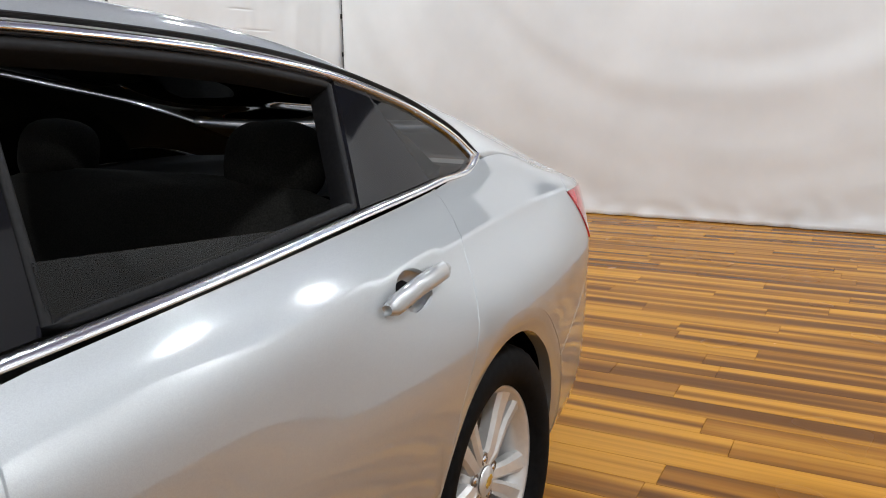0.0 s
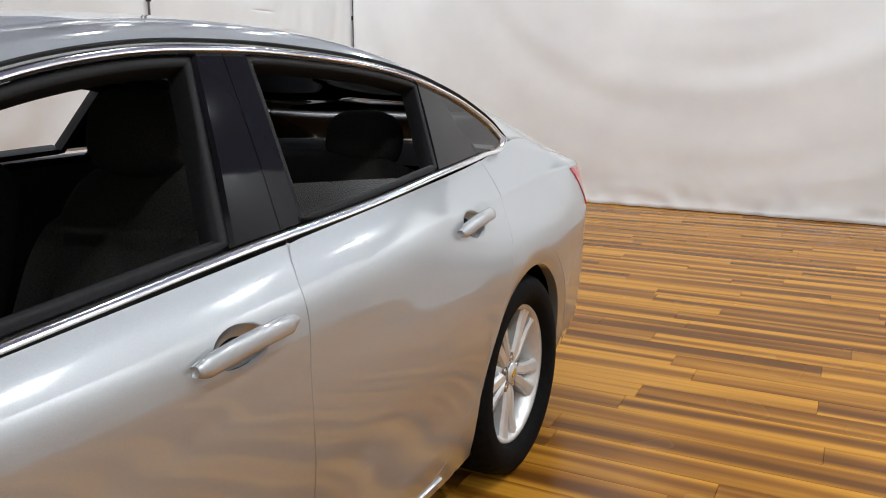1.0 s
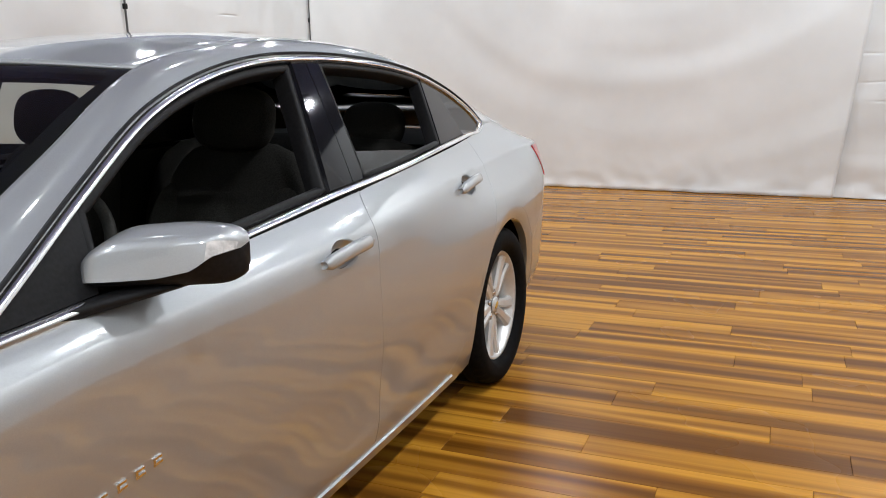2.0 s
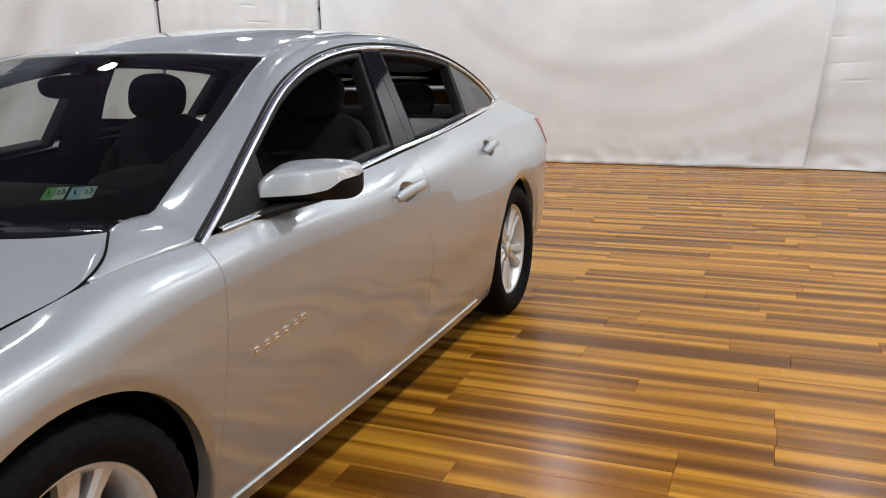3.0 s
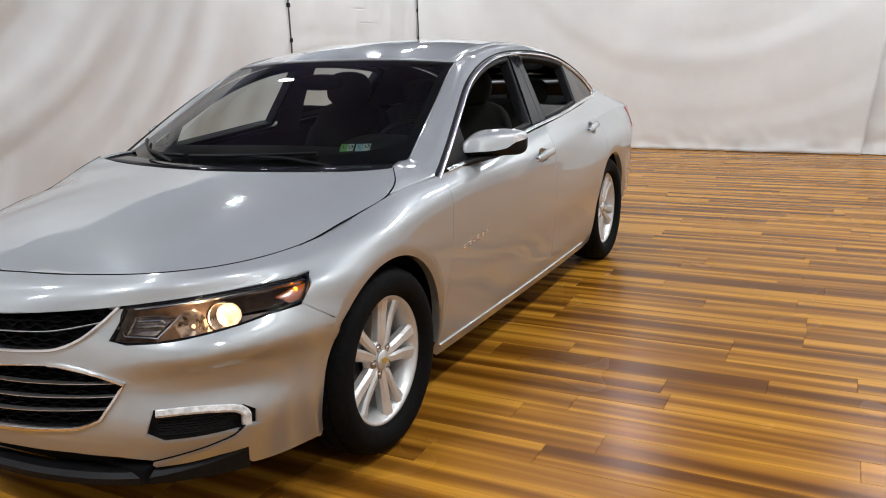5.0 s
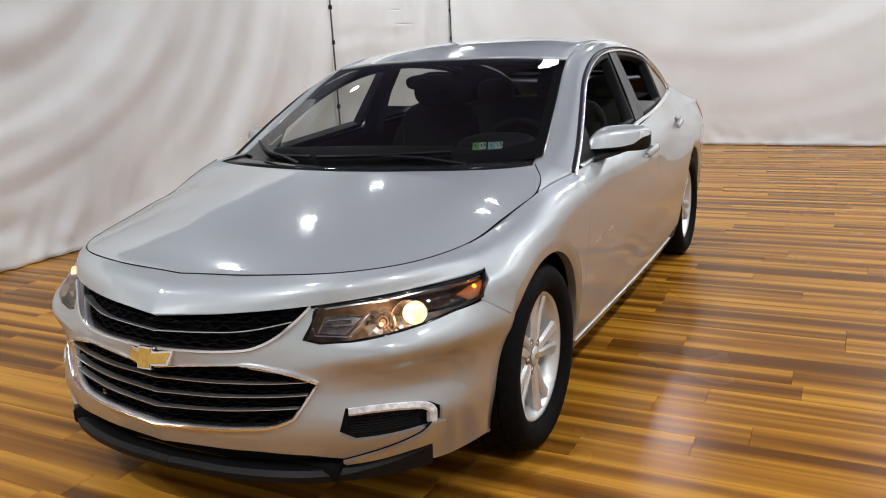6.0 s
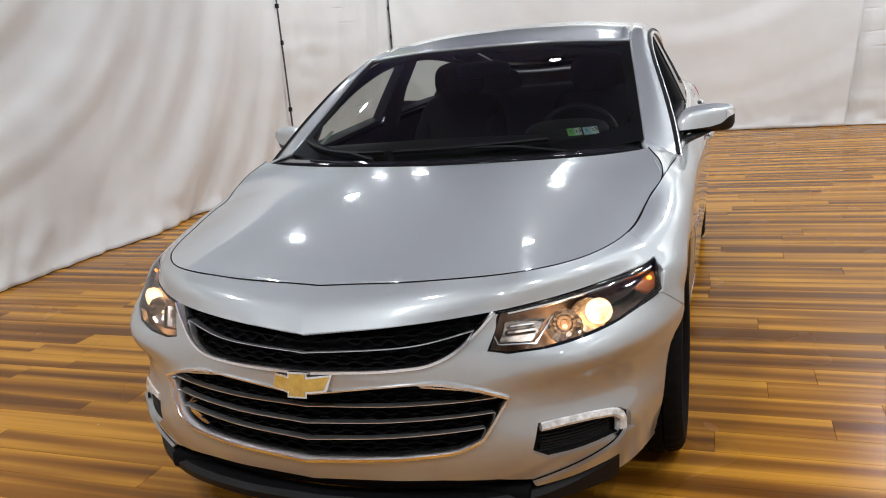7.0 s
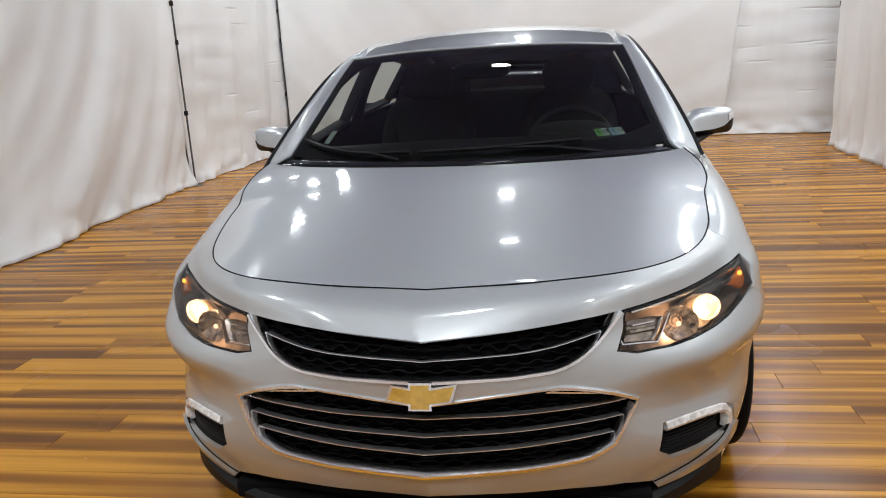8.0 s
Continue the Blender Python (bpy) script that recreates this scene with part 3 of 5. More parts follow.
WHEEL_R, WHEEL_Y, ARCH = 0.335, (0.0, 2.818), 0.378
ARCH_F, ARCH_R, ARCH_Z = -0.005, 2.845, {-0.005: 0.314, 2.845: 0.333}


LIP_WIDTH = {-0.005: ((-10, 8, 35, 90, 130, 165, 202), (.004, .006, .038, .044, .058, .052, .030)), 2.845: ((-14, 20, 60, 110, 135, 160, 200), (.032, .046, .055, .052, .044, .034, .008))}


def arch_radius(centre, a):
    """The opening's radius at an angle; the front one tightens under the bumper."""
    return ARCH - 0.036 * min(max((a - 141) / 61, 0), 1) if centre < 1 else ARCH


def arch_point(centre, a, lip):
    r = arch_radius(centre, a) + lip * float(np.interp(a, *LIP_WIDTH[centre]))
    return centre + r * math.cos(radians(a)), ARCH_Z[centre] + r * math.sin(radians(a))


def arch_line(centre, a0, a1, n=28, lip=0.0):
    return [arch_point(centre, a, lip) for a in np.linspace(a0, a1, n)]


car = tagged(new("car"), "silver four-door sedan with lit headlights and front windows down", "car")

DOOR_FRONT = [(.440, .905), (.443, .75), (.425, .585), (.400, .435), (.385, .33), (.39, .25)]
DOOR_MID = [(1.676, .99), (1.645, .935), (1.622, .80), (1.628, .50), (1.640, .33), (1.642, .25)]
DOOR_REAR = [(2.812, 1.047), (2.80, .99), (2.765, .945), (2.71, .86), (2.655, .79), (2.565, .68), (2.45, .49), (2.36, .36), (2.28, .285), (2.20, .25)]
u_tip = on_side((-0.36, 0.733))[0][0]
u_seam = on_side((-0.30, 0.795))[0][0]

# front fascia
hl_inner_top, hl_inner_low = (.472, .694), (.452, .612)
headlight_low = on_side("f", hl_inner_low, (.50, .600), (.58, .602), (.66, .612), (.74, .628), (.79, .645)) + on_side((-.425, .665), (-.38, .70))
chrome_u = fair([(0, .573), (.12, .575), (.24, .579), (.33, .589), (.385, .615), (.425, .652), (.462, .694)], 26)
lower_mouth = fair([(0, .340), (.15, .347), (.30, .356), (.40, .370), (.445, .391)], 16) + fair([(.470, .432), (.503, .494)], 4) + fair([(.44, .522), (.34, .547), (.2, .545), (.1, .535), (0, .524)], 16)
arch_front = arch_line(ARCH_F, 141, 202, 16, 1)
fascia = on_side("f", *chrome_u, hl_inner_top) + headlight_low[:-2] + on_side((-.43, .655), *arch_front, (-.34, .186))
fascia += on_side("f", (.765, .186), (.728, .190), (.716, .232), (.66, .238), (.57, .25), (.47, .275), (.34, .285), (.15, .285), (0, .28))
fascia += on_side("f", *lower_mouth)
fog = on_side("f", (.565, .415), (.62, .416), (.69, .408), (.745, .394), (.768, .372), (.766, .318), (.735, .322), (.66, .316), (.59, .316), (.553, .345))
bumper = panel("front_bumper", fascia, flank, PAINT, car, both=True, cell=(0.014, 0.010), holes=[fog])

nose = top_edge(0, u_tip, V_SHOULDER + 0.004, 50) + [(u_seam, V_TOP - 0.002)] + top_edge(u_seam, 0, V_TOP - 0.002, 50)
panel("nose_panel", nose, flank, PAINT, car, both=True, cell=(0.025, 0.02), blend=False)


def flank_band(name, uv_line, half, depth, lift, mat, parent, side=1, label="", closed=False, crown=0.004):
    """A raised strip along a line on the body side; side 0 carries it across the nose to both sides."""
    p, n = flank(np.array(uv_line))
    if side == 0:
        m = np.array((-1, 1, 1))
        order = slice(None, 0, -1) if p[0][0] < 1e-4 else slice(None, None, -1)
        p, n = np.concatenate([p[order] * m, p]), np.concatenate([n[order] * m, n])
    else:
        p, n = p * (side, 1, 1), n * (side, 1, 1)
    prof = [(-half, -depth), (-half, 0.0), (-half * 0.55, crown), (half * 0.55, crown), (half, 0.0), (half, -depth)]
    return sweep(name, p + n * lift, prof, n, mat, parent, label, closed)


def disc_on(name, x, z, lift, r, mat, parent, side, bulge=0.0, ring=0.0, label="", squash=1.0, steps=28):
    """A round lens, bowl or ring facing ahead, behind the body side at (x, z)."""
    p, n = flank(np.array(on_side("f", (x, z))))
    p, n = p[0] + n[0] * lift, Vector((n[0][0] * 0.45, -1, 0.05)).normalized()
    prof = [(r * k, bulge * (1 - k * k)) for k in (0.001, 0.25, 0.5, 0.75, 0.92, 1.0)]
    if ring:
        prof += [(r, -0.012), (r + ring, -0.012), (r + ring, 0.004), (r, 0.004)]
    verts, faces = lathe(prof, steps)
    turn = n.to_track_quat("X", "Z").to_matrix()
    verts = [(turn @ Vector((a, b, c * squash))) + Vector(p) for a, b, c in verts]
    ob = mesh_object(name, [(v.x * side, v.y, v.z) for v in verts], faces, mat, parent, label, smooth=steps > 20)
    return ob


u_in = on_side("f", hl_inner_top)[0][0]
light_outline = headlight_low[:-1] + [(u_tip + 0.004, V_SHOULDER)] + top_edge(u_tip, u_in, V_SHOULDER - 0.002, 24)


def headlight(side):
    lamp = panel("headlight", inset(light_outline, 0.002), flank, LENS, car, "clear headlight with warm lit projector", side, rim=0.0)
    panel("bowl", inset(light_outline, 0.003), flank, LAMPDARK, lamp, side=side, lift=-0.095, rim=-0.090)
    flank_band("gasket", inset(light_outline, 0.004), 0.004, 0.02, -0.003, GLOSSBLACK, lamp, side, closed=True, crown=0.001)
    flank_band("bright_strip", [(u, V_SHOULDER - 0.017) for u in np.linspace(u_in + 0.03, u_tip - 0.035, 30)], 0.0045, 0.01, -0.014, CHROME, lamp, side, "bright chrome strip")
    disc_on("projector_bowl", .695, .664, -0.050, .049, SMOKE, lamp, side, -0.020, 0.003, "chrome bowl lit warm by the projector")
    glow = bpy.data.lights.new("lamp_glow", "POINT")
    glow.energy, glow.color, glow.shadow_soft_size = 1.1, (1.0, 0.70, 0.42), 0.008
    q = flank(np.array(on_side("f", (.660, .660))))
    bulb = new("glow", glow)
    bulb.location = Vector((q[0][0] - q[1][0] * 0.03) * (side, 1, 1))
    bulb.parent = lamp
    disc_on("projector", .706, .664, -0.024, .030, LAMPLIT, lamp, side, 0.014, 0.004, "warm lit projector lens")
    disc_on("reflector", .632, .650, -0.034, .045, REFLECTGLOW, lamp, side, -0.026, 0.002, "faceted chrome reflector bowl, its warm light put in as emission", steps=13)
    disc_on("bulb", .636, .652, -0.046, .007, LAMPGLOW, lamp, side, 0.008, label="small warm glowing bulb")
    cell_loop = on_side("f", (.482, .630), (.556, .626), (.588, .672), (.545, .678), (.494, .672))
    cup = panel("inner_reflector", cell_loop, flank, SMOKE, lamp, "chrome rectangular reflector cell", side, lift=-0.046, rim=-0.016, cell=(0.012, 0.012))
    flank_band("cell_shelf", on_side("f", *[(.500 + .064 * k / 8, .650 + .003 * k / 8) for k in range(9)]), 0.006, 0.014, -0.036, SMOKE, cup, side)
    for x0, z0, x1, z1 in ((.480, .625, .565, .621), (.565, .621, .602, .676), (.470, .645, .480, .625), (.505, .662, .560, .664)):
        line = on_side("f", *[(x0 + (x1 - x0) * k / 8, z0 + (z1 - z0) * k / 8) for k in range(9)])
        flank_band("light_blade", line, 0.003, 0.012, -0.030, CHROME, lamp, side)
    amber = on_side((-.475, .695), (-.455, .668), (-.41, .676), (-.375, .705), (-.372, .722), (-.43, .712))
    panel("side_marker", amber, flank, AMBER, lamp, "amber side marker", side, lift=-0.022, cell=(0.02, 0.02))
    disc_on("amber_bulb", .812, .706, -0.018, .007, AMBERLIT, lamp, side, 0.004, label="glowing amber bulb")
    return lamp


for side in (1, -1):
    headlight(side)

grille_top = top_edge(0, on_side("f", (.468, .69))[0][0], V_SHOULDER, 30)
upper_grille = grille_top[::-1] + on_side("f", *chrome_u[:-1])
mouth = on_side("f", *lower_mouth)
grille = panel("upper_grille", upper_grille, flank, SHELL, car, "black honeycomb grille with chrome frame", both=True, lift=-0.055, rim=0)
mesh_grille = panel("lower_grille", mouth, flank, SHELL, car, "black honeycomb grille with chrome bars", both=True, lift=-0.060, rim=0)


# Black box added behind the grille to block the view through it.
bm = bmesh.new()
box(bm, (0, -.74, .49), (.80, .02, .46), 0.004)
part("radiator", bm, SHELL, car)


def honeycomb(name, loops, z0, z1, parent, lift):
    """Rows of zigzag ribs that meet in cells, inside the loops."""
    verts, faces = [], []
    pitch, row = 0.030, 0.0165
    for k in range(int((z1 - z0) / row) + 1):
        z = z0 + k * row
        line = [(x, z + (0.0038 if (i // 2 + k) % 2 else -0.0038)) for i, x in enumerate(np.arange(0.0, 0.52, pitch / 2))]
        ok = inside(np.array(line), [loops])
        uv = on_side("f", *[q if o else (0.2, 0.45) for q, o in zip(line, ok)])
        p, n = flank(np.array(uv))
        for i in range(len(line) - 1):
            if not (ok[i] and ok[i + 1]):
                continue
            for m in (1, -1):
                at = len(verts)
                for q in (i, i + 1):
                    for d, h in ((lift, .0022), (lift, -.0022), (lift - .02, -.0022), (lift - .02, .0022)):
                        v = p[q] + n[q] * d
                        verts.append((v[0] * m, v[1], v[2] + h))
                faces += [(at, at + 4, at + 5, at + 1), (at + 1, at + 5, at + 6, at + 2), (at + 3, at + 7, at + 4, at)]
    mesh_object(name, verts, faces, SHELL, parent, smooth=False)


front_loop = [(p[0], p[2]) for p in flank(np.array(upper_grille))[0]]
honeycomb("mesh", front_loop, .580, .700, grille, -0.036)
honeycomb("mesh", lower_mouth, .345, .545, mesh_grille, -0.038)
flank_band("chrome_frame", on_side("f", *[(x, z + 0.005) for x, z in chrome_u]), 0.0062, 0.03, 0.002, CHROME, grille, 0, "polished chrome frame", crown=0.007)
flank_band("chrome_bar", on_side("f", *fair([(0, .626), (.15, .631), (.30, .640), (.425, .662)], 20)), 0.0016, 0.02, -0.014, SATIN, grille, 0)
flank_band("chrome_frame", inset(mouth, 0.004)[:26], 0.0062, 0.03, 0.003, CHROME, mesh_grille, 0, "polished chrome frame", crown=0.006)
flank_band("chrome_frame", inset(mouth, 0.004)[20:], 0.0035, 0.03, 0.002, CHROME, mesh_grille, 0, crown=0.004)
for z, xe, ze in ((.484, .482, .492), (.440, .470, .456), (.396, .448, .420)):
    flank_band("chrome_bar", on_side("f", *fair([(0, z), (xe * 0.4, z + (ze - z) * .3), (xe, ze)], 24)), 0.0016, 0.02, -0.014, SATIN, mesh_grille, 0)


def badge():
    """A gold bar badge in a chrome rim, drawn as a plain shape."""
    shape = [(-.072, .021), (-.027, .021), (-.027, .033), (.027, .033), (.027, .021), (.084, .021), (.072, -.021), (.027, -.021), (.027, -.033), (-.027, -.033), (-.027, -.021), (-.084, -.021)]
    tilt = pose(0, -0.925, 0.553, 78, 0, 0)
    base = None
    for name, grow, depth, lift, mat in (("badge", 1.0, 0.012, 0.0, CHROME), ("badge_face", 0.86, 0.006, 0.008, GOLD)):
        bm = bmesh.new()
        vs = [bm.verts.new((x * grow if grow == 1 else x - math.copysign(.006, x), y if grow == 1 else y - math.copysign(.005, y), lift)) for x, y in shape]
        f = bm.faces.new(vs)
        out = bmesh.ops.extrude_face_region(bm, geom=[f])
        for v in out["geom"]:
            if isinstance(v, bmesh.types.BMVert):
                v.co.z += depth
        for v in bm.verts:
            v.co = tilt @ Vector((v.co.x, v.co.y, v.co.z))
            v.co.y += 0.25 * v.co.x * v.co.x / 0.085 + abs(v.co.x) * 0.10
        ob = part(name, bm, mat, base or car, "gold badge in a chrome rim" if not base else "gold enamel face")
        base = base or ob


badge()

# fog lamp, intake and lip


def fog_lamp(side):
    back = panel("fog_recess", fog, flank, TRIM, car, "black slatted recess with bright running lamp", side, lift=-0.035, rim=-0.022)
    for k in range(7):
        z = .330 + k * .0095
        line = on_side("f", *[(x, z) for x in np.linspace(.575, .735, 12)])
        flank_band("slat", line, 0.0018, 0.012, -0.022, TRIM, back, side, crown=0.001)
    strip = on_side("f", *fair([(.573, .405), (.64, .405), (.70, .398), (.738, .386), (.752, .370), (.755, .345), (.754, .326)], 26))
    flank_band("running_lamp", strip, 0.0125, 0.02, -0.002, LEDSTRIP, back, side, "clear running lamp with silver cells", crown=0.005)
    blade = on_side("f", *fair([(.545, .249), (.62, .268), (.69, .290), (.735, .312), (.752, .334)], 14), (.772, .330), *fair([(.768, .296), (.745, .272), (.69, .258), (.62, .245), (.55, .240)], 12))
    panel("silver_blade", blade, flank, PAINT, back, "silver blade under the recess", side, lift=0.011, rim=0.02, cell=(0.016, 0.012))
    # Raised black strip that stands for the shade in the gap above the blade.
    flank_band("blade_gap", [(u, v + 0.004) for u, v in blade[:14]], 0.0025, 0.006, 0.001, SHELL, back, side, crown=0.001)


for side in (1, -1):
    fog_lamp(side)
intake = on_side("f", (0, .29), (.15, .295), (.34, .295), (.48, .285), (.60, .255), (.68, .24), (.75, .225), (.74, .212), (0, .216))
panel("air_intake", intake, flank, SHELL, car, "dark lower air intake", both=True, lift=-0.035, rim=0)
lip_u = np.linspace(0, on_side("f", (.735, .24))[0][0], 40)
lip_p, lip_n = flank(np.stack([lip_u, np.full(40, 0.004)], 1))
flat = lip_n * (1, 1, 0)
flat /= np.linalg.norm(flat, axis=1)[:, None]
rise = 0.050 * np.clip((lip_u / lip_u[-1] - 0.64) / 0.36, 0, 1) ** 1.3


def lip_row(out, z):
    return lip_p + flat * out + np.stack([0 * lip_u, 0 * lip_u, z - lip_p[:, 2]], 1)


lip_rows = [lip_row(-.03, .226) + np.stack([0 * rise, 0 * rise, rise], 1), lip_row(.008, .221) + np.stack([0 * rise, 0 * rise, rise], 1), lip_row(.022, .208) + np.stack([0 * rise, 0 * rise, .8 * rise], 1), lip_row(.020, .188), lip_row(-.05, .180)]
verts, faces = [], []
for m in (1, -1):
    at = len(verts)
    for r in lip_rows:
        verts += [(p[0] * m, p[1], p[2]) for p in r]
    faces += [(at + i * 40 + j, at + i * 40 + j + 1, at + i * 40 + 41 + j, at + i * 40 + 40 + j) for i in range(4) for j in range(39)]
    faces += [tuple(at + i * 40 + 39 for i in range(5))]
lip = mesh_object("front_lip", verts, faces, WIPER, car, "black plastic front lip")
lip.data.set_sharp_from_angle(angle=radians(30))

# fender, doors, quarter panel, rocker


def sill_top(y0, y1, n=8):
    return [(y, 0.245) for y in np.linspace(y0, y1, n)]


def ring(cy, cz, ry, rz, n=28):
    return on_side(*[(cy + ry * math.cos(2 * math.pi * k / n), cz + rz * math.sin(2 * math.pi * k / n)) for k in range(n)])


HANDLES = {"front": (1.445, .858, 1.325, 1.580, .853, .866), "rear": (2.475, .897, 2.345, 2.620, .890, .905)}


def door_handle(where, side, parent):
    cy, cz, y0, y1, z0, z1 = HANDLES[where]
    hole = ring(cy, cz, .070, .036)
    pts, faces = tile(hole, 0.008, 0.008)
    p, n = flank(pts)
    c = np.array(ring(cy, cz, 0.0001, 0.0001)[:1])
    far = np.linalg.norm((pts - c) / (.070, .036), axis=1)
    p = p - n * (0.026 * np.clip(1 - far ** 4, 0, 1))[:, None]
    mesh_object("handle_cup", p * (side, 1, 1), faces if side > 0 else [f[::-1] for f in faces], PAINT, parent)
    uv = on_side(*fair([(y0, z0), (y0 + (y1 - y0) * .35, (z0 + z1) / 2 + .003), (y0 + (y1 - y0) * .7, (z0 + z1) / 2 + .006), (y1, z1)], 26))
    q, m = flank(np.array(uv))
    t = np.linspace(0, 1, 26)
    lift = 0.006 + 0.020 * np.sin(np.pi * np.clip(t * 1.04, 0, 1)) ** 0.55
    half = 0.0185 * np.clip(np.minimum(t / 0.06, (1 - t) / 0.10), 0.25, 1) ** 0.5
    verts, faces = [], []
    k = 12
    for i in range(26):
        up = np.cross(m[i], (0, 1, 0))
        up = up / np.linalg.norm(up) * (1 if up[2] > 0 else -1)
        for j in range(k):
            a = 2 * math.pi * j / k
            v = q[i] + m[i] * (lift[i] + 0.011 * math.sin(a)) + up * half[i] * math.copysign(abs(math.cos(a)) ** 0.7, math.cos(a))
            verts.append(v * (side, 1, 1))
    for i in range(25):
        faces += [(i * k + j, i * k + (j + 1) % k, (i + 1) * k + (j + 1) % k, (i + 1) * k + j) for j in range(k)]
    faces += [tuple(range(k)), tuple(range(25 * k, 26 * k))]
    mesh_object("handle", verts, faces, PAINT, parent, "silver pull handle")


def side_panels(side):
    fender = [(u_tip, V_SHOULDER), (u_seam, V_TOP - 0.002)] + top_edge(u_seam, on_side((.440, .902))[0][0], V_TOP - 0.002, 24)
    fender += on_side(*fair(DOOR_FRONT, 24)) + on_side(*arch_line(ARCH_F, -10, 140.5, 30, 1), (-.432, .657), (-.39, .70))
    panel("fender", fender, flank, PAINT, car, side=side, gap=0.0018)
    front = on_side(*fair(DOOR_FRONT, 24)) + on_side(*sill_top(.40, 1.63)) + on_side(*fair(DOOR_MID, 20)[::-1])
    front += top_edge(on_side((1.676, .985))[0][0], on_side((.44, .903))[0][0], V_TOP, 40)
    fd = panel("front_door", front, flank, PAINT, car, side=side, gap=0.0018, holes=[ring(*HANDLES["front"][:2], .070, .036)])
    door_handle("front", side, fd)
    rear = on_side(*fair(DOOR_MID, 20)) + on_side(*sill_top(1.65, 2.19)) + on_side(*fair(DOOR_REAR, 30)[::-1])
    rear += top_edge(on_side((2.81, 1.041))[0][0], on_side((1.676, .985))[0][0], V_TOP, 30)
    rd = panel("rear_door", rear, flank, PAINT, car, side=side, gap=0.0018, holes=[ring(*HANDLES["rear"][:2], .070, .036)])
    door_handle("rear", side, rd)
    quarter = top_edge(on_side((2.81, 1.041))[0][0], on_side((3.72, .98))[0][0], V_TOP, 30)
    quarter += on_side((3.515, .951), (3.628, .803), (3.61, .74), (3.46, .66)) + on_side(*arch_line(ARCH_R, 32, 200, 36, 1)) + on_side((2.40, .19), (2.19, .24))
    quarter += on_side(*fair(DOOR_REAR, 30)[::-1])
    panel("quarter_panel", quarter, flank, PAINT, car, side=side, gap=0.0018)
    rocker = on_side(*sill_top(.375, 2.19, 20)) + on_side((2.40, .20), (2.36, .185), (1.5, .182), (.40, .182), (.372, .21))
    panel("rocker", rocker, flank, PAINT, car, side=side, gap=0.0012)
    # Bead added to the sill to draw the highlight on its top edge.
    flank_band("rocker_bead", on_side(*[(y, 0.234) for y in np.linspace(.385, 2.26, 40)]), 0.0038, 0.008, 0.003, PAINT, car, side, crown=0.004)
    return fd, rd


doors = {side: side_panels(side) for side in (1, -1)}
tail = on_side((3.46, .66), (3.61, .74), (3.628, .803)) + [(KU[-1], KV[4]), (KU[-1], 0.03)]
tail += [(u, 0.03) for u in np.linspace(KU[-1], on_side((3.2, .25))[0][0], 20)] + on_side(*arch_line(ARCH_R, -14, 32, 12, 1))
panel("rear_bumper", tail, flank, PAINT, car, both=False, gap=0.0015)
panel("rear_bumper", tail, flank, PAINT, car, side=-1, gap=0.0015)
lens = on_side((3.515, .951), (3.628, .803)) + [(KU[15], KV[4]), (KU[15], V_SHOULDER)]
panel("taillight", lens, flank, RED, car, "red taillight", 1, gap=0.002, lift=0.004)
panel("taillight", lens, flank, RED, car, "red taillight", -1, gap=0.002, lift=0.004)
tailgate = [(KU[15], KV[4]), (KU[15], V_TOP), (KU[-1], V_TOP), (KU[-1], KV[4])]
panel("trunk_face", tailgate, flank, PAINT, car, both=False)
panel("trunk_face", tailgate, flank, PAINT, car, side=-1)
shoulder_rear = top_edge(on_side((3.72, .98))[0][0], KU[15], V_TOP, 12) + [(KU[15], V_SHOULDER)] + on_side((3.515, .951))
panel("rear_corner", shoulder_rear, flank, PAINT, car)
panel("rear_corner", shoulder_rear, flank, PAINT, car, side=-1)



def arch_lips(centre, a0, a1, n=46):
    """The flange round a wheel opening, turned in to the wheel house."""
    angles = np.linspace(a0, a1, n)
    shares = (0.0, 0.5, 1.0, 1.12)
    p, q = flank(np.array(on_side(*[arch_point(centre, a, f) for a in angles for f in shares])))
    p, q = p.reshape(n, 4, 3), q.reshape(n, 4, 3)
    rows = [p[:, 3] - q[:, 3] * .0022, p[:, 2] - q[:, 2] * .0012, p[:, 1] - q[:, 1] * .006, p[:, 0] - q[:, 0] * .014, p[:, 0] - q[:, 0] * .045]
    for side in (1, -1):
        verts = [tuple(v * (side, 1, 1)) for r in rows for v in r]
        faces = [(i * n + j, i * n + j + 1, (i + 1) * n + j + 1, (i + 1) * n + j) for i in range(4) for j in range(n - 1)]
        ob = mesh_object("wheel_arch_flange", verts, faces if side > 0 else [f[::-1] for f in faces], PAINT, car)
        ob.data.set_sharp_from_angle(angle=radians(35))


arch_lips(ARCH_F, -10, 202)
arch_lips(ARCH_R, -14, 200)

# black sheet added behind the panels, to put shade into their gaps
inner = on_side((-.37, .72), (-.40, .68), (-.445, .645), (-.40, .58), (-.37, .2)) + on_side(*arch_line(ARCH_F, 200, -20, 40)) + on_side((.40, .19), (2.42, .19)) + on_side(*arch_line(ARCH_R, 200, -20, 40)) + [(KU[-1], 0), (KU[-1], V_TOP), (u_seam + 0.02, V_TOP)]
panel("inner_shell", inner, flank, SHELL, car, both=False, lift=-0.024, rim=0)
panel("inner_shell", inner, flank, SHELL, car, side=-1, lift=-0.024, rim=0)

# ---- hood ----
EDGE = np.array([(0, -.758, .764), (.32, -.73, .776), (.52, -.655, .78), (.635, -.535, .78), (.70, -.41, .785), (.742, -.27, .798), (.765, -.1, .83), (.775, 0, .846),
                 (.80, .13, .882), (.79, .2, .915), (.745, .27, .957)])
edge_line = smooth_line(EDGE, 80)


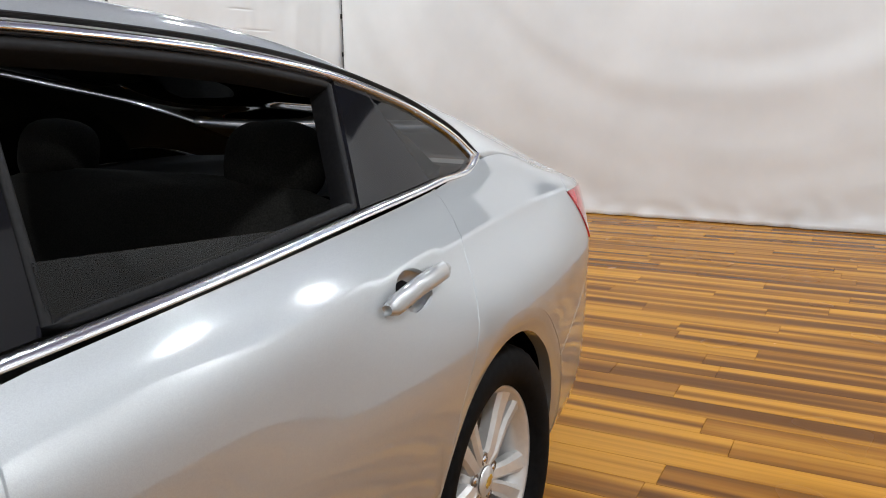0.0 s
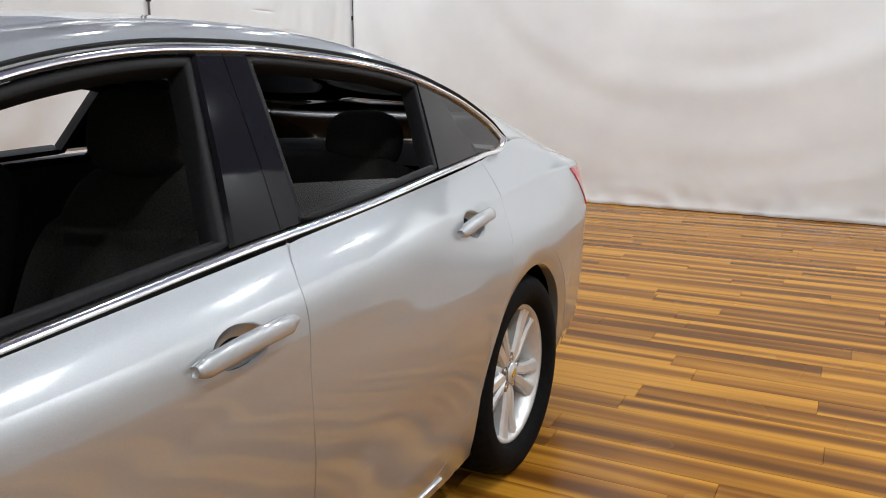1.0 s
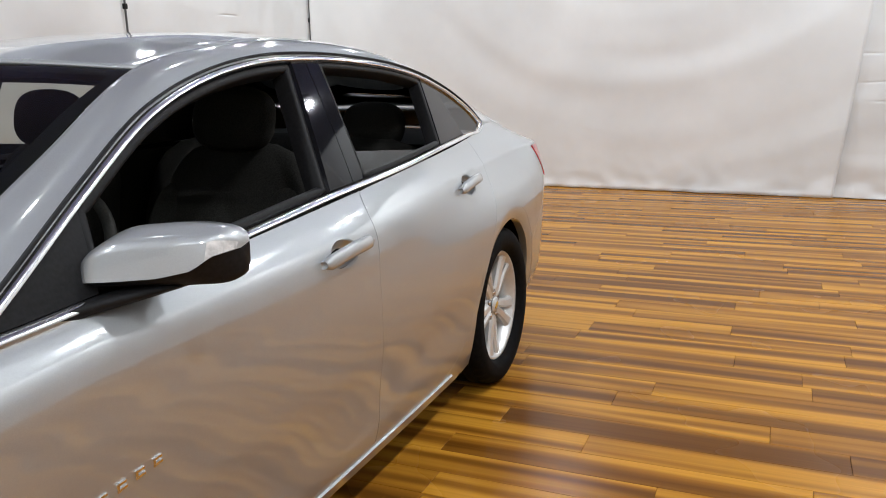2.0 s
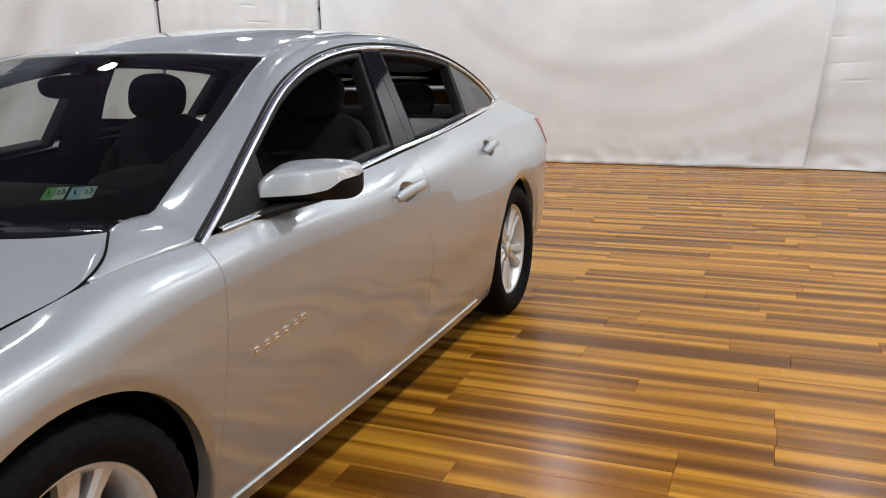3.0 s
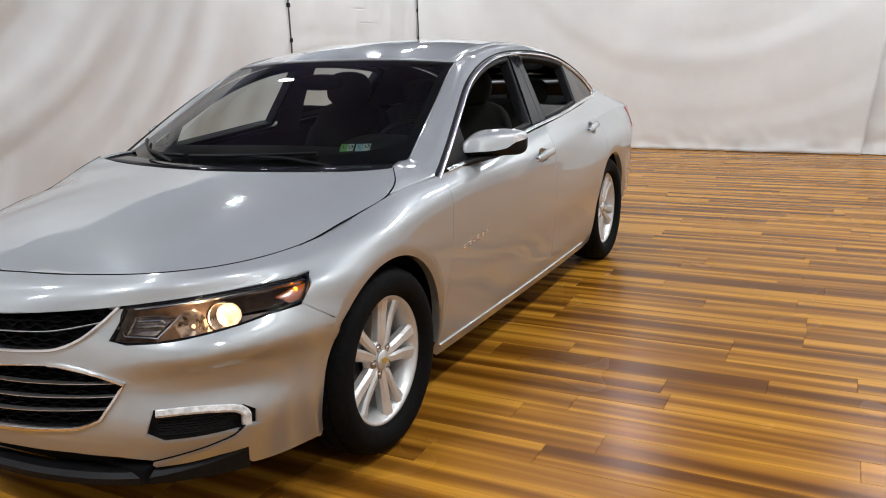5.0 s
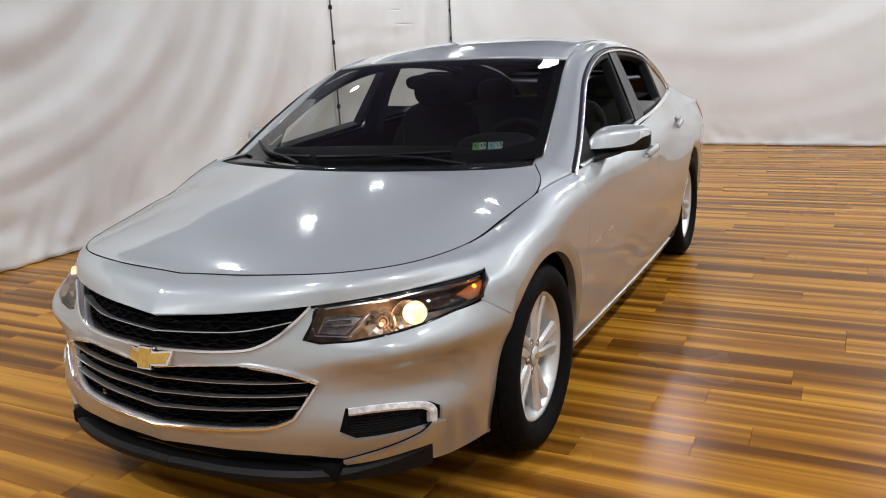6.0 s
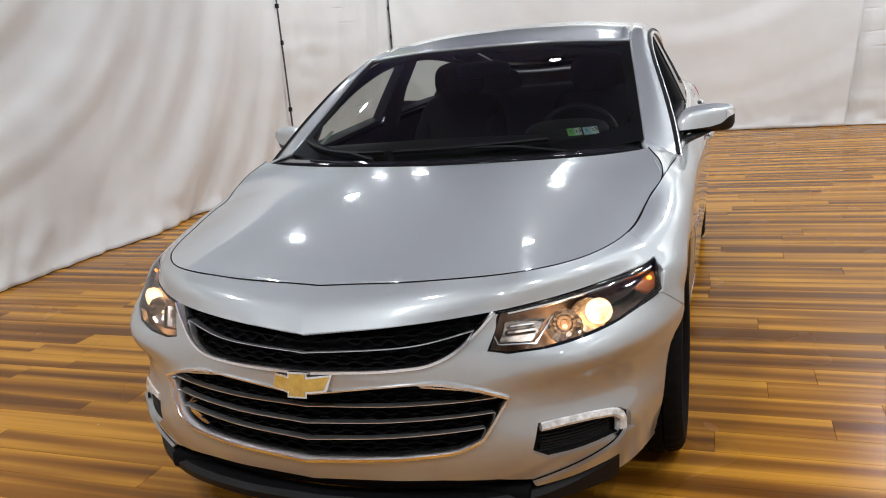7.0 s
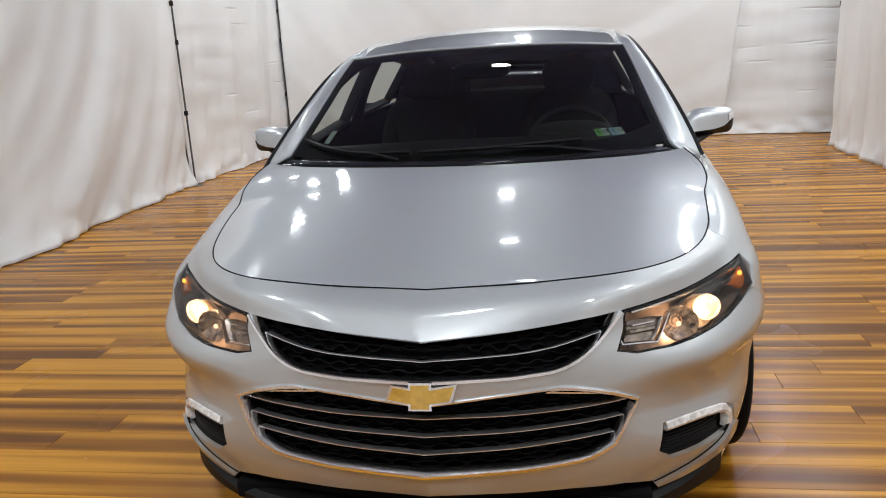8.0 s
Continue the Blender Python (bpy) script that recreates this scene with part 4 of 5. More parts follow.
def hood_surface(xy):
    x, y = np.abs(xy[:, 0]), xy[:, 1]

    def height(x, y):
        xe, ze = np.interp(y, edge_line[:, 1], edge_line[:, 0]), np.interp(y, edge_line[:, 1], edge_line[:, 2])
        zc = hermite([-.80, -.758, -.70, -.6, -.4, -.2, 0, .1, .2, .3], [.745, .764, .7865, .8155, .859, .8955, .9265, .940, .9525, .964], y)
        r = np.clip(x / np.maximum(xe, 0.05), 0, 1.05)
        rib = 0.0018 * np.exp(-(((x - (0.50 + 0.16 * (y + .7))) / 0.07) ** 2)) * np.clip((y + .72) * 4, 0, 1) * np.clip((0.3 - y) * 4, 0, 1)
        return zc - (zc - ze) * r ** 3.1 + rib

    e = 1e-3
    z = height(x, y)
    gx, gy = (height(x + e, y) - height(np.maximum(x - e, 0), y)) / (2 * e), (height(x, y + e) - height(x, y - e)) / (2 * e)
    n = np.stack([-gx * np.sign(xy[:, 0] + 1e-9), -gy, np.ones_like(z)], 1)
    n /= np.linalg.norm(n, axis=1)[:, None]
    return np.stack([xy[:, 0], y, z], 1), n


hood_poly = [(float(p[0]), float(p[1])) for p in edge_line] + fair([(.745, .27), (.6, .225), (.4, .165), (.2, .125), (0, .11)], 16)[1:]
hood_poly = [(0.0 if q[0] < 0.004 else q[0], q[1]) for q in inset(hood_poly, 0.0026)]
# Black strip laid on the hood's seam in place of the gap's shade.
shut_line = np.concatenate([edge_line[:0:-1] * (-1, 1, 1), edge_line]) + (0, 0, 0.0005)
sweep("hood_gap", shut_line, [(-.0015, -.005), (-.0015, .0005), (.0015, .0005), (.0015, -.005)], np.array([(0, -0.5, 0.85)]), SHELL, car)
panel("hood", hood_poly, hood_surface, PAINT, car, both=True, cell=(0.03, 0.03), rim=0.016)

# ---- cabin: side glass, pillars, roof ----
UPPER = [(.435, .903), (.56, .98), (.775, 1.11), (1.02, 1.237), (1.25, 1.308), (1.48, 1.346), (1.73, 1.358), (2.02, 1.352), (2.35, 1.328), (2.66, 1.282), (2.95, 1.205), (3.10, 1.14), (3.175, 1.085)]
BELT = [(.435, .903), (.69, .919), (1.186, .956), (1.5, .98), (1.95, 1.003), (2.4, 1.03), (2.84, 1.046), (3.125, 1.066), (3.175, 1.085)]


def cabin_surface(yz):
    def width(y, z):
        t = hermite([.2, .45, 1.2, 1.7, 2.4, 2.8, 3.17, 3.5], [-.05, -.02, 0, 0, -.03, -.078, -.122, -.17], y)
        return .845 - .42 * (z - .93) - .12 * (z - .93) ** 2 + t
    y, z, e = yz[:, 0], yz[:, 1], 1e-3
    n = np.stack([np.ones_like(y), -(width(y + e, z) - width(y - e, z)) / (2 * e), -(width(y, z + e) - width(y, z - e)) / (2 * e)], 1)
    n /= np.linalg.norm(n, axis=1)[:, None]
    return np.stack([width(y, z), y, z], 1), n


def cut_line(poly, p, q):
    """Keeps what lies to the left of the way from p to q."""
    p, q = np.array(p), np.array(q)
    d = q - p
    out = []
    for i in range(len(poly)):
        a, b = np.array(poly[i]), np.array(poly[(i + 1) % len(poly)])
        da, db = d[0] * (a - p)[1] - d[1] * (a - p)[0], d[0] * (b - p)[1] - d[1] * (b - p)[0]
        if da >= 0:
            out.append(tuple(a))
        if da * db < 0:
            out.append(tuple(a + (b - a) * da / (da - db)))
    return out


upper_line, belt_line = fair(UPPER, 90), fair(BELT, 70)
dlo = belt_line + upper_line[::-1][1:-1]
opening = inset(dlo, 0.016)
B_FRONT, B_GAP, B_REAR = ((1.53, .96), (1.662, 1.40)), ((1.672, .97), (1.728, 1.40)), ((1.742, .97), (1.800, 1.40))
Q_FRONT, Q_GAP = ((2.425, 1.0), (2.57, 1.31)), ((2.835, 1.03), (2.655, 1.30))
SAIL = ((.72, .90), (.765, 1.12))
front_window = cut_line(cut_line(opening, *B_FRONT), *SAIL[::-1])
b_front = cut_line(cut_line(opening, *B_FRONT[::-1]), *B_GAP)
b_rear = cut_line(cut_line(opening, *B_GAP[::-1]), *B_REAR)
rear_window = cut_line(cut_line(opening, *B_REAR[::-1]), *Q_FRONT)
applique = cut_line(cut_line(opening, *Q_FRONT[::-1]), *Q_GAP)
quarter_window = cut_line(opening, *Q_GAP[::-1])
sail = cut_line(opening, *SAIL)
GLASS_TOP = ((2.45, 1.033), (1.70, 1.091))
lowered = inset(rear_window, 0.010)
lowered = cut_line(lowered, *GLASS_TOP)


def flip(points, side):
    p = np.array(points, float)
    p[:, 0] *= side
    return p


def band(name, line, lift, half, depth, mat, parent, side, closed=False, label="", tilt=0.0):
    p, n = cabin_surface(np.array(line))
    prof = [(-half, -depth), (-half, 0.0), (-half * 0.8, 0.003), (-half * 0.35, 0.0055), (half * 0.35, 0.0055), (half * 0.8, 0.003), (half, 0.0), (half, -depth)]
    prof = [(a, o - tilt * side * a / half) for a, o in prof]
    return sweep(name, flip(p + n * lift, side), prof, flip(n, side), mat, parent, label, closed)


def beside(line, d):
    """The line moved by d towards the middle of the window."""
    q = np.array(line)
    t = np.gradient(q, axis=0)
    t /= np.linalg.norm(t, axis=1)[:, None]
    n = np.stack([-t[:, 1], t[:, 0]], 1)
    n *= np.sign((n * (np.array((1.9, 1.15)) - q)).sum(1))[:, None]
    return q + n * d


for side in (1, -1):
    fd, rd = doors[side]
    band("frame_gap", beside(upper_line, -0.0030), 0.0030, 0.0035, 0.012, TRIM, car, side)
    band("window_trim", beside(upper_line, 0.0105), 0.002, 0.0092, 0.012, CHROME, car, side, label="bright chrome window trim", tilt=0.004)
    band("belt_trim", beside(belt_line[2:], 0.0065), 0.004, 0.0085, 0.012, CHROME, car, side, label="bright chrome belt trim", tilt=0.0055)
    panel("sail_panel", sail, cabin_surface, TRIM, fd, side=side, lift=-0.004)
    panel("pillar_cover", inset(b_front, 0.002), cabin_surface, GLOSSBLACK, fd, side=side, lift=-0.003)
    panel("pillar_cover", inset(b_rear, 0.002), cabin_surface, GLOSSBLACK, rd, side=side, lift=-0.003)
    panel("pillar_cover", inset(applique, 0.001), cabin_surface, GLOSSBLACK, rd, side=side, lift=-0.003)
    panel("quarter_glass", inset(quarter_window, 0.001), cabin_surface, TINT, car, "dark tinted quarter glass", side, lift=-0.003)
    band("window_seal", inset(front_window, 0.012), -0.014, 0.012, 0.045, TRIM, fd, side, True)
    band("window_seal", inset(rear_window, 0.010), -0.010, 0.010, 0.040, TRIM, rd, side, True)
    panel("rear_glass", lowered, cabin_surface, TINT, rd, "dark tinted window glass, rolled most of the way down", side, lift=-0.005, rim=0, cell=(0.03, 0.02))


GRIDS = {}


def loft(name, rows, mat, parent, label="", nu=60, nv=12, side=1, thick=0.0, both=False):
    """A smooth skin over rows of points of equal number."""
    rows = [np.array(r, float) for r in rows]
    lines = np.stack([hermite(chord(r) / chord(r)[-1], r, np.linspace(0, 1, nu)) for r in rows])
    k = np.linspace(0, 1, len(rows))
    grid = hermite(k, lines, np.linspace(0, 1, nv))
    if both:
        back = grid[:-1][::-1].copy() if np.abs(grid[-1, :, 0]).max() < 1e-6 else grid[::-1].copy()
        back[..., 0] *= -1
        grid = np.concatenate([grid, back])
    grid[..., 0] *= side
    GRIDS[name] = grid
    m, n = grid.shape[:2]
    faces = [(i * n + j, i * n + j + 1, (i + 1) * n + j + 1, (i + 1) * n + j) for i in range(m - 1) for j in range(n - 1)]
    faces = [f[::-1] for f in faces] if side < 0 else faces
    ob = mesh_object(name, grid.reshape(-1, 3), faces, mat, parent, label)
    if thick:
        ob.modifiers.new("thickness", "SOLIDIFY").thickness = thick
    return ob


RAIL_Y = np.concatenate([np.linspace(.44, 1.3, 24), np.linspace(1.34, 2.6, 22), np.linspace(2.65, 3.80, 28)])
RAIL_IN = np.array([(.44, .716, .966), (.78, .657, 1.150), (1.12, .600, 1.324), (1.4, .582, 1.375), (1.75, .568, 1.403), (2.1, .557, 1.398), (2.45, .535, 1.362), (2.8, .513, 1.293), (3.1, .508, 1.236), (3.4, .525, 1.160), (3.62, .55, 1.092), (3.84, .565, 1.012)])
up3 = cabin_surface(np.array(fair(UPPER, 60)[:-1]))[0]


def rail_in(y):
    q = hermite(RAIL_IN[:, 0], RAIL_IN[:, 1:], y)
    return np.stack([q[:, 0], y, q[:, 1]], 1)


top_u = np.linspace(KU[10], KU[15], 200)
top_row = flank_at(np.stack([top_u, np.full(200, V_TOP)], 1))
RAIL_OUT = np.concatenate([up3[up3[:, 1] < 3.12], top_row[(top_row[:, 1] > 3.165) & (top_row[:, 1] < 3.9)]])
out_line = np.stack([np.interp(RAIL_Y, RAIL_OUT[:, 1], RAIL_OUT[:, 0]), RAIL_Y, np.interp(RAIL_Y, RAIL_OUT[:, 1], RAIL_OUT[:, 2])], 1)
for _ in range(2):
    keep = out_line[:, 1] < 3.1
    out_line[1:-1][keep[1:-1]] = ((out_line[:-2] + 2 * out_line[1:-1] + out_line[2:]) / 4)[keep[1:-1]]
in_line = rail_in(RAIL_Y)
bulge = np.interp(RAIL_Y, (.44, .7, 2.6, 3.2, 3.8), (.005, .012, .013, .003, .000))[:, None]
mid_line = (out_line + in_line) / 2 + bulge * np.array((0.75, 0, 0.66))
foot_out = np.array([(.806, .15, .8845), (.8135, .25, .8915), (.823, .35, .8975), (.8305, .42, .902)])
foot_in = np.array([(.793, .141, .889), (.763, .214, .928), (.731, .287, .955), (.714, .374, .965)])
foot_mid = (foot_out + foot_in) / 2 + np.array([(.000, 0, .000), (.001, 0, .002), (.002, 0, .003), (.003, 0, .004)])
out_all, mid_all, in_all = np.concatenate([foot_out, out_line]), np.concatenate([foot_mid, mid_line]), np.concatenate([foot_in, in_line])
for side in (1, -1):
    loft("roof_rail", [out_all, mid_all, in_all], PAINT, car, nu=150, nv=12, side=side, thick=0.01)
    loft("pillar_lining", [r[4:] + np.array((-.015, 0, -.013)) for r in (out_all, mid_all, in_all)], LINER, car, "dark pillar lining", nu=90, nv=6, side=side)
    ditch = out_line[:58] + np.array((-0.004, 0, -0.004))
    sweep("roof_seal", ditch * (side, 1, 1), [(-.006, -.006), (-.006, .001), (.006, .001), (.006, -.006)], np.array([(side * .8, 0, .6)]), TRIM, car)

roof_edge = rail_in(np.array([1.12, 1.37, 1.63, 1.9, 2.15, 2.4]))
roof_mid = [(.32, 1.045, 1.345), (.32, 1.33, 1.398), (.31, 1.62, 1.428), (.31, 1.9, 1.433), (.30, 2.17, 1.421), (.29, 2.44, 1.395)]
roof_centre = [(0, 1.01, 1.350), (0, 1.31, 1.407), (0, 1.61, 1.438), (0, 1.9, 1.444), (0, 2.18, 1.432), (0, 2.46, 1.404)]
loft("roof", [roof_edge, roof_mid, roof_centre], PAINT, car, both=True, thick=0.012)
ws_edge = rail_in(np.array([.44, .60, .78, .96, 1.11])) + np.array((-.004, -.004, -.002))
ws_mid = [(.42, .235, .945), (.40, .40, 1.035), (.37, .63, 1.158), (.345, .85, 1.263), (.33, 1.035, 1.335)]
ws_centre = [(0, .155, .94), (0, .33, 1.032), (0, .58, 1.160), (0, .81, 1.268), (0, 1.0, 1.340)]
windshield = loft("windshield", [ws_edge, ws_mid, ws_centre], GLASS, car, "clear windshield with dark border", both=True)
bl_edge = rail_in(np.array([2.4, 2.65, 2.9, 3.08, 3.22, 3.40])) + np.array((-.004, .0, -.002))
bl_mid = [(.30, 2.455, 1.389), (.30, 2.68, 1.343), (.29, 2.9, 1.280), (.29, 3.1, 1.222), (.29, 3.28, 1.190), (.29, 3.44, 1.148)]
bl_centre = [(0, 2.475, 1.399), (0, 2.7, 1.353), (0, 2.92, 1.29), (0, 3.13, 1.23), (0, 3.3, 1.198), (0, 3.46, 1.154)]
loft("rear_windshield", [bl_edge, bl_mid, bl_centre], TINT, car, "tinted rear window", both=True)
deck_edge = rail_in(np.array([3.40, 3.62, 3.84])) + np.array((-.003, 0, 0))
deck_mid = [(.29, 3.45, 1.145), (.29, 3.66, 1.086), (.30, 3.90, 1.024)]
deck_centre = [(0, 3.47, 1.150), (0, 3.68, 1.090), (0, 3.92, 1.028)]
loft("trunk_lid", [deck_edge, deck_mid, deck_centre], PAINT, car, both=True, thick=0.02)

# body frame under the roof: cowl, wheel houses, floor pan
bm = bmesh.new()
box(bm, (0, 1.42, .20), (1.50, 2.0, .05), 0.01)
part("floor_pan", bm, SHELL, car)
bm = bmesh.new()
box(bm, (0, 1.50, .215), (1.08, 4.6, .05), 0.01)
part("underbody", bm, SHELL, car)


def wheel_house(y, side):
    verts, faces = [], []
    n = 28
    for i in range(n + 1):
        a = radians(-16 + 212 * i / n)
        for x, r in ((.50, .05), (.50, ARCH + .004), (.79, ARCH + .004)):
            verts.append((x * side, y + r * math.cos(a), ARCH_Z[y] + r * math.sin(a)))
    for i in range(n):
        for j in range(2):
            k = i * 3 + j
            faces.append((k, k + 1, k + 4, k + 3))
    mesh_object("wheel_house", verts, faces, SHELL, car)


for side in (1, -1):
    for y in (ARCH_F, ARCH_R):
        wheel_house(y, side)


# ---- wheels ----
def wheel(x, y, side):
    def put(verts):
        return [(a * side, b, c) for a, b, c in verts]
    verts, faces = lathe([(.208, -.095), (.214, -.09), (.205, -.06), (.198, -.02), (.198, .03), (.208, .050), (.216, .066), (.222, .074), (.229, .077), (.233, .071), (.231, .062)], 72)
    hub = mesh_object("wheel", put(verts), faces, ALLOY, car, "silver alloy wheel with five split spokes")
    hub.location = (x, y, WHEEL_R)
    prof = [(.214, -.098), (.245, -.108), (.285, -.110), (.312, -.104), (.326, -.090), (.332, -.060), (.332, -.053), (.325, -.051), (.325, -.045), (.334, -.043), (.334, -.006), (.326, -.004), (.326, .004),
            (.334, .006), (.334, .043), (.325, .045), (.325, .051), (.332, .053), (.331, .066), (.326, .086), (.314, .098), (.304, .1025), (.302, .1045), (.285, .107), (.268, .106), (.252, .102), (.240, .092), (.231, .076)]
    verts, faces = lathe(prof, 120)
    k = len(prof)
    for i in range(120):
        if i % 3 == 0:
            for q in (4, 5, 17, 18, 19):
                a, b, c = verts[i * k + q]
                verts[i * k + q] = (a, b * 0.984, c * 0.984)
    tyre = mesh_object("tyre", put(verts), faces, RUBBER, hub, "black rubber tyre")
    tyre.data.set_sharp_from_angle(angle=radians(50))
    for s in range(5):
        for sign in (1, -1):
            verts, faces = [], []
            rows = [(.032, .012, .018, .050), (.070, .018, .019, .060), (.115, .024, .021, .060), (.160, .032, .023, .060), (.200, .043, .029, .065), (.219, .050, .037, .067)]
            for r, off, w, top in rows:
                for dx, dw in ((top - .040, -.75), (top - .006, -1.0), (top + .002, -.55), (top - .002, .55), (top - .012, 1.0), (top - .040, .75)):
                    verts.append((dx, (off + dw * w * 0.95) * sign, r))
            for i in range(len(rows) - 1):
                faces += [(i * 6 + j, i * 6 + (j + 1) % 6, (i + 1) * 6 + (j + 1) % 6, (i + 1) * 6 + j) for j in range(6)]
            a = 2 * math.pi * s / 5
            verts = [(p, q * math.cos(a) - r * math.sin(a), q * math.sin(a) + r * math.cos(a)) for p, q, r in verts]
            ob = mesh_object("spoke", put(verts), faces, ALLOY, hub)
            ob.data.set_sharp_from_angle(angle=radians(28))
        a = 2 * math.pi * (s + .5) / 5
        verts, faces = lathe([(.0001, .056), (.007, .056), (.0085, .052), (.0085, .03)], 10)
        # Darker ring round each nut, standing for the shade of its recess.
        ring_v, ring_f = lathe([(.010, .0535), (.0165, .0545), (.0175, .0500)], 14)
        mesh_object("nut_well", put([(p, q + .052 * math.cos(a + math.pi / 2), r + .052 * math.sin(a + math.pi / 2)) for p, q, r in ring_v]), ring_f, DISCM, hub)
        mesh_object("lug_nut", put([(p, q + .052 * math.cos(a + math.pi / 2), r + .052 * math.sin(a + math.pi / 2)) for p, q, r in verts]), faces, CHROME, hub)
    verts, faces = lathe([(.036, .058), (.034, .063), (.001, .066)], 24)
    mesh_object("centre_cap", put(verts), faces, ALLOY, hub)
    verts, faces = lathe([(.072, .020), (.070, .046), (.050, .052), (.036, .055)], 30)
    mesh_object("hub_plate", put(verts), faces, ALLOY, hub)
    bm = bmesh.new()
    box(bm, (.067 * side, 0, 0), (.004, .034, .012), 0.001)
    box(bm, (.0672 * side, 0, 0), (.0035, .014, .019), 0.001)
    part("cap_badge", bm, GOLD, hub, "gold cap badge")
    verts, faces = lathe([(.06, -.005), (.15, -.005), (.152, -.02), (.06, -.02)], 40)
    mesh_object("brake_disc", put(verts), faces, DISCM, hub, "grey steel brake disc")
    verts, faces = lathe([(.001, -.06), (.19, -.06)], 24)
    mesh_object("brake_shield", put(verts), faces, SHELL, hub)
    hub.rotation_euler = (radians(-19 if y < 1 else 30), 0, 0)
    return hub


hubs = [wheel(0.800 * side, y, side) for side in (1, -1) for y in WHEEL_Y]


# ---- door mirrors ----
def rounded(points, times=2):
    """Cuts the corners of an open line."""
    for _ in range(times):
        p = [points[0]]
        for a, b in zip(points, points[1:]):
            p += [tuple(.85 * i + .15 * j for i, j in zip(a, b)), tuple(.15 * i + .85 * j for i, j in zip(a, b))]
        points = p + [points[-1]]
    return points


def mirror(side):
    sections = [(.800, .708, .800, .950, .992), (.818, .706, .812, .944, 1.018), (.845, .714, .834, .939, 1.038), (.900, .742, .862, .936, 1.046), (.960, .782, .884, .935, 1.045),
                (1.005, .822, .896, .938, 1.036), (1.017, .846, .898, .946, 1.026), (1.024, .868, .894, .962, 1.012)]
    fine_sections = [tuple(q) for q in smooth_line(sections, 26)]

    def cap_line(q):
        x, y0, y1, z0, z1 = q
        low = min(max(np.interp(x, (.80, .93, .975, 1.0, 1.024), (.957, .961, .970, .992, 1.000)), z0 + .006), z1 - .010)
        deep = y1 - y0
        return rounded([(x, y0, low), (x, y0 + .15 * deep, z1 - .24 * (z1 - low)), (x, y0 + .62 * deep, z1), (x, y1, z1 - .005)])

    def base_line(q):
        x, y0, y1, z0, z1 = q
        deep = y1 - y0
        front = cap_line(q)[0]
        return rounded([(x, y1, z1 - .005), (x, y1, z0 + .004), (x, y0 + .45 * deep, z0), (x, y0 + .10 * deep, front[2] - .008), (x, y0 + .002, front[2])])

    def shell(name, lines, mat, label, grow=0.0, caps=False):
        verts, faces, n = [], [], len(lines[0])
        for line in lines:
            verts += [((x + grow) * side, y - grow, z + grow) for x, y, z in line]
        for i in range(len(lines) - 1):
            faces += [(i * n + k, i * n + k + 1, (i + 1) * n + k + 1, (i + 1) * n + k) for k in range(n - 1)]
        if caps:
            faces += [tuple(range(n)), tuple(range((len(lines) - 1) * n, len(lines) * n))]
        if side < 0:
            faces = [f[::-1] for f in faces]
        ob = mesh_object(name, verts, faces, mat, doors[side][0], label)
        ob.data.set_sharp_from_angle(angle=radians(38))
        return ob

    shell("door_mirror", [base_line(q) for q in fine_sections], TRIM, "black mirror housing with silver cap", 0, True)
    shell("mirror_cap", [cap_line(q) for q in fine_sections], PAINT, "silver painted mirror cap", 0.0012, True)
    shell("turn_lamp", [cap_line(q)[:5] for q in fine_sections[19:25]], LEDSTRIP, "clear turn lamp in the mirror", 0.0030)
    rows = [[(.820, .60, .925), (.83, .66, .930), (.85, .73, .938), (.88, .78, .944)], [(.835, .60, .925), (.86, .67, .928), (.90, .74, .934), (.94, .80, .938)],
            [(.84, .62, .905), (.86, .69, .912), (.90, .77, .922), (.94, .84, .934)], [(.81, .64, .900), (.82, .72, .905), (.84, .80, .920), (.88, .86, .936)]]
    verts2, faces2 = [], []
    lines = [smooth_line(r, 10) for r in rows]
    for i in range(10):
        verts2 += [(r[i][0] * side, r[i][1], r[i][2]) for r in lines]
    for i in range(9):
        faces2 += [(i * 4 + j, i * 4 + (j + 1) % 4, (i + 1) * 4 + (j + 1) % 4, (i + 1) * 4 + j) for j in range(4)]
    faces2 += [(0, 1, 2, 3), (36, 37, 38, 39)]
    mesh_object("mirror_arm", verts2, faces2, TRIM, doors[side][0], "black mirror arm")


for side in (1, -1):
    mirror(side)

# name bars on the front doors
for side in (1, -1):
    for k in range(6):
        y, z = .545 + k * .042, .597 + k * .0042
        uv = np.array(on_side((y, z)))
        p, n = flank(uv)
        m = Matrix.Translation(Vector((p[0][0] * side, p[0][1], p[0][2]))) @ Vector((n[0][0] * side, n[0][1], n[0][2])).to_track_quat("Z", "Y").to_matrix().to_4x4()
        bm = bmesh.new()
        box(bm, (0, 0, 0), (.023, .006, .006), 0.001)
        box(bm, (0, .011, 0), (.021, .006, .006), 0.001)
        box(bm, (-.008, .005, 0), (.006, .018, .006), 0.001)
        bm.transform(m @ pose(0, 0, 0, 0, 0, 5))
        part("letter_bar", bm, CHROME, doors[side][0])

# antenna
bm = bmesh.new()
bmesh.ops.create_uvsphere(bm, u_segments=16, v_segments=10, radius=1)
for v in bm.verts:
    h = max(0, v.co.z)
    v.co = Vector((-.0 + v.co.x * .020 * (1 - .6 * h), 2.30 + v.co.y * .055 * (1 - .5 * h) + h * .03, 1.405 + v.co.z * .045))
part("antenna", bm, PAINT, car, "silver fin antenna", True)

# cowl and wipers
ws = GRIDS["windshield"]


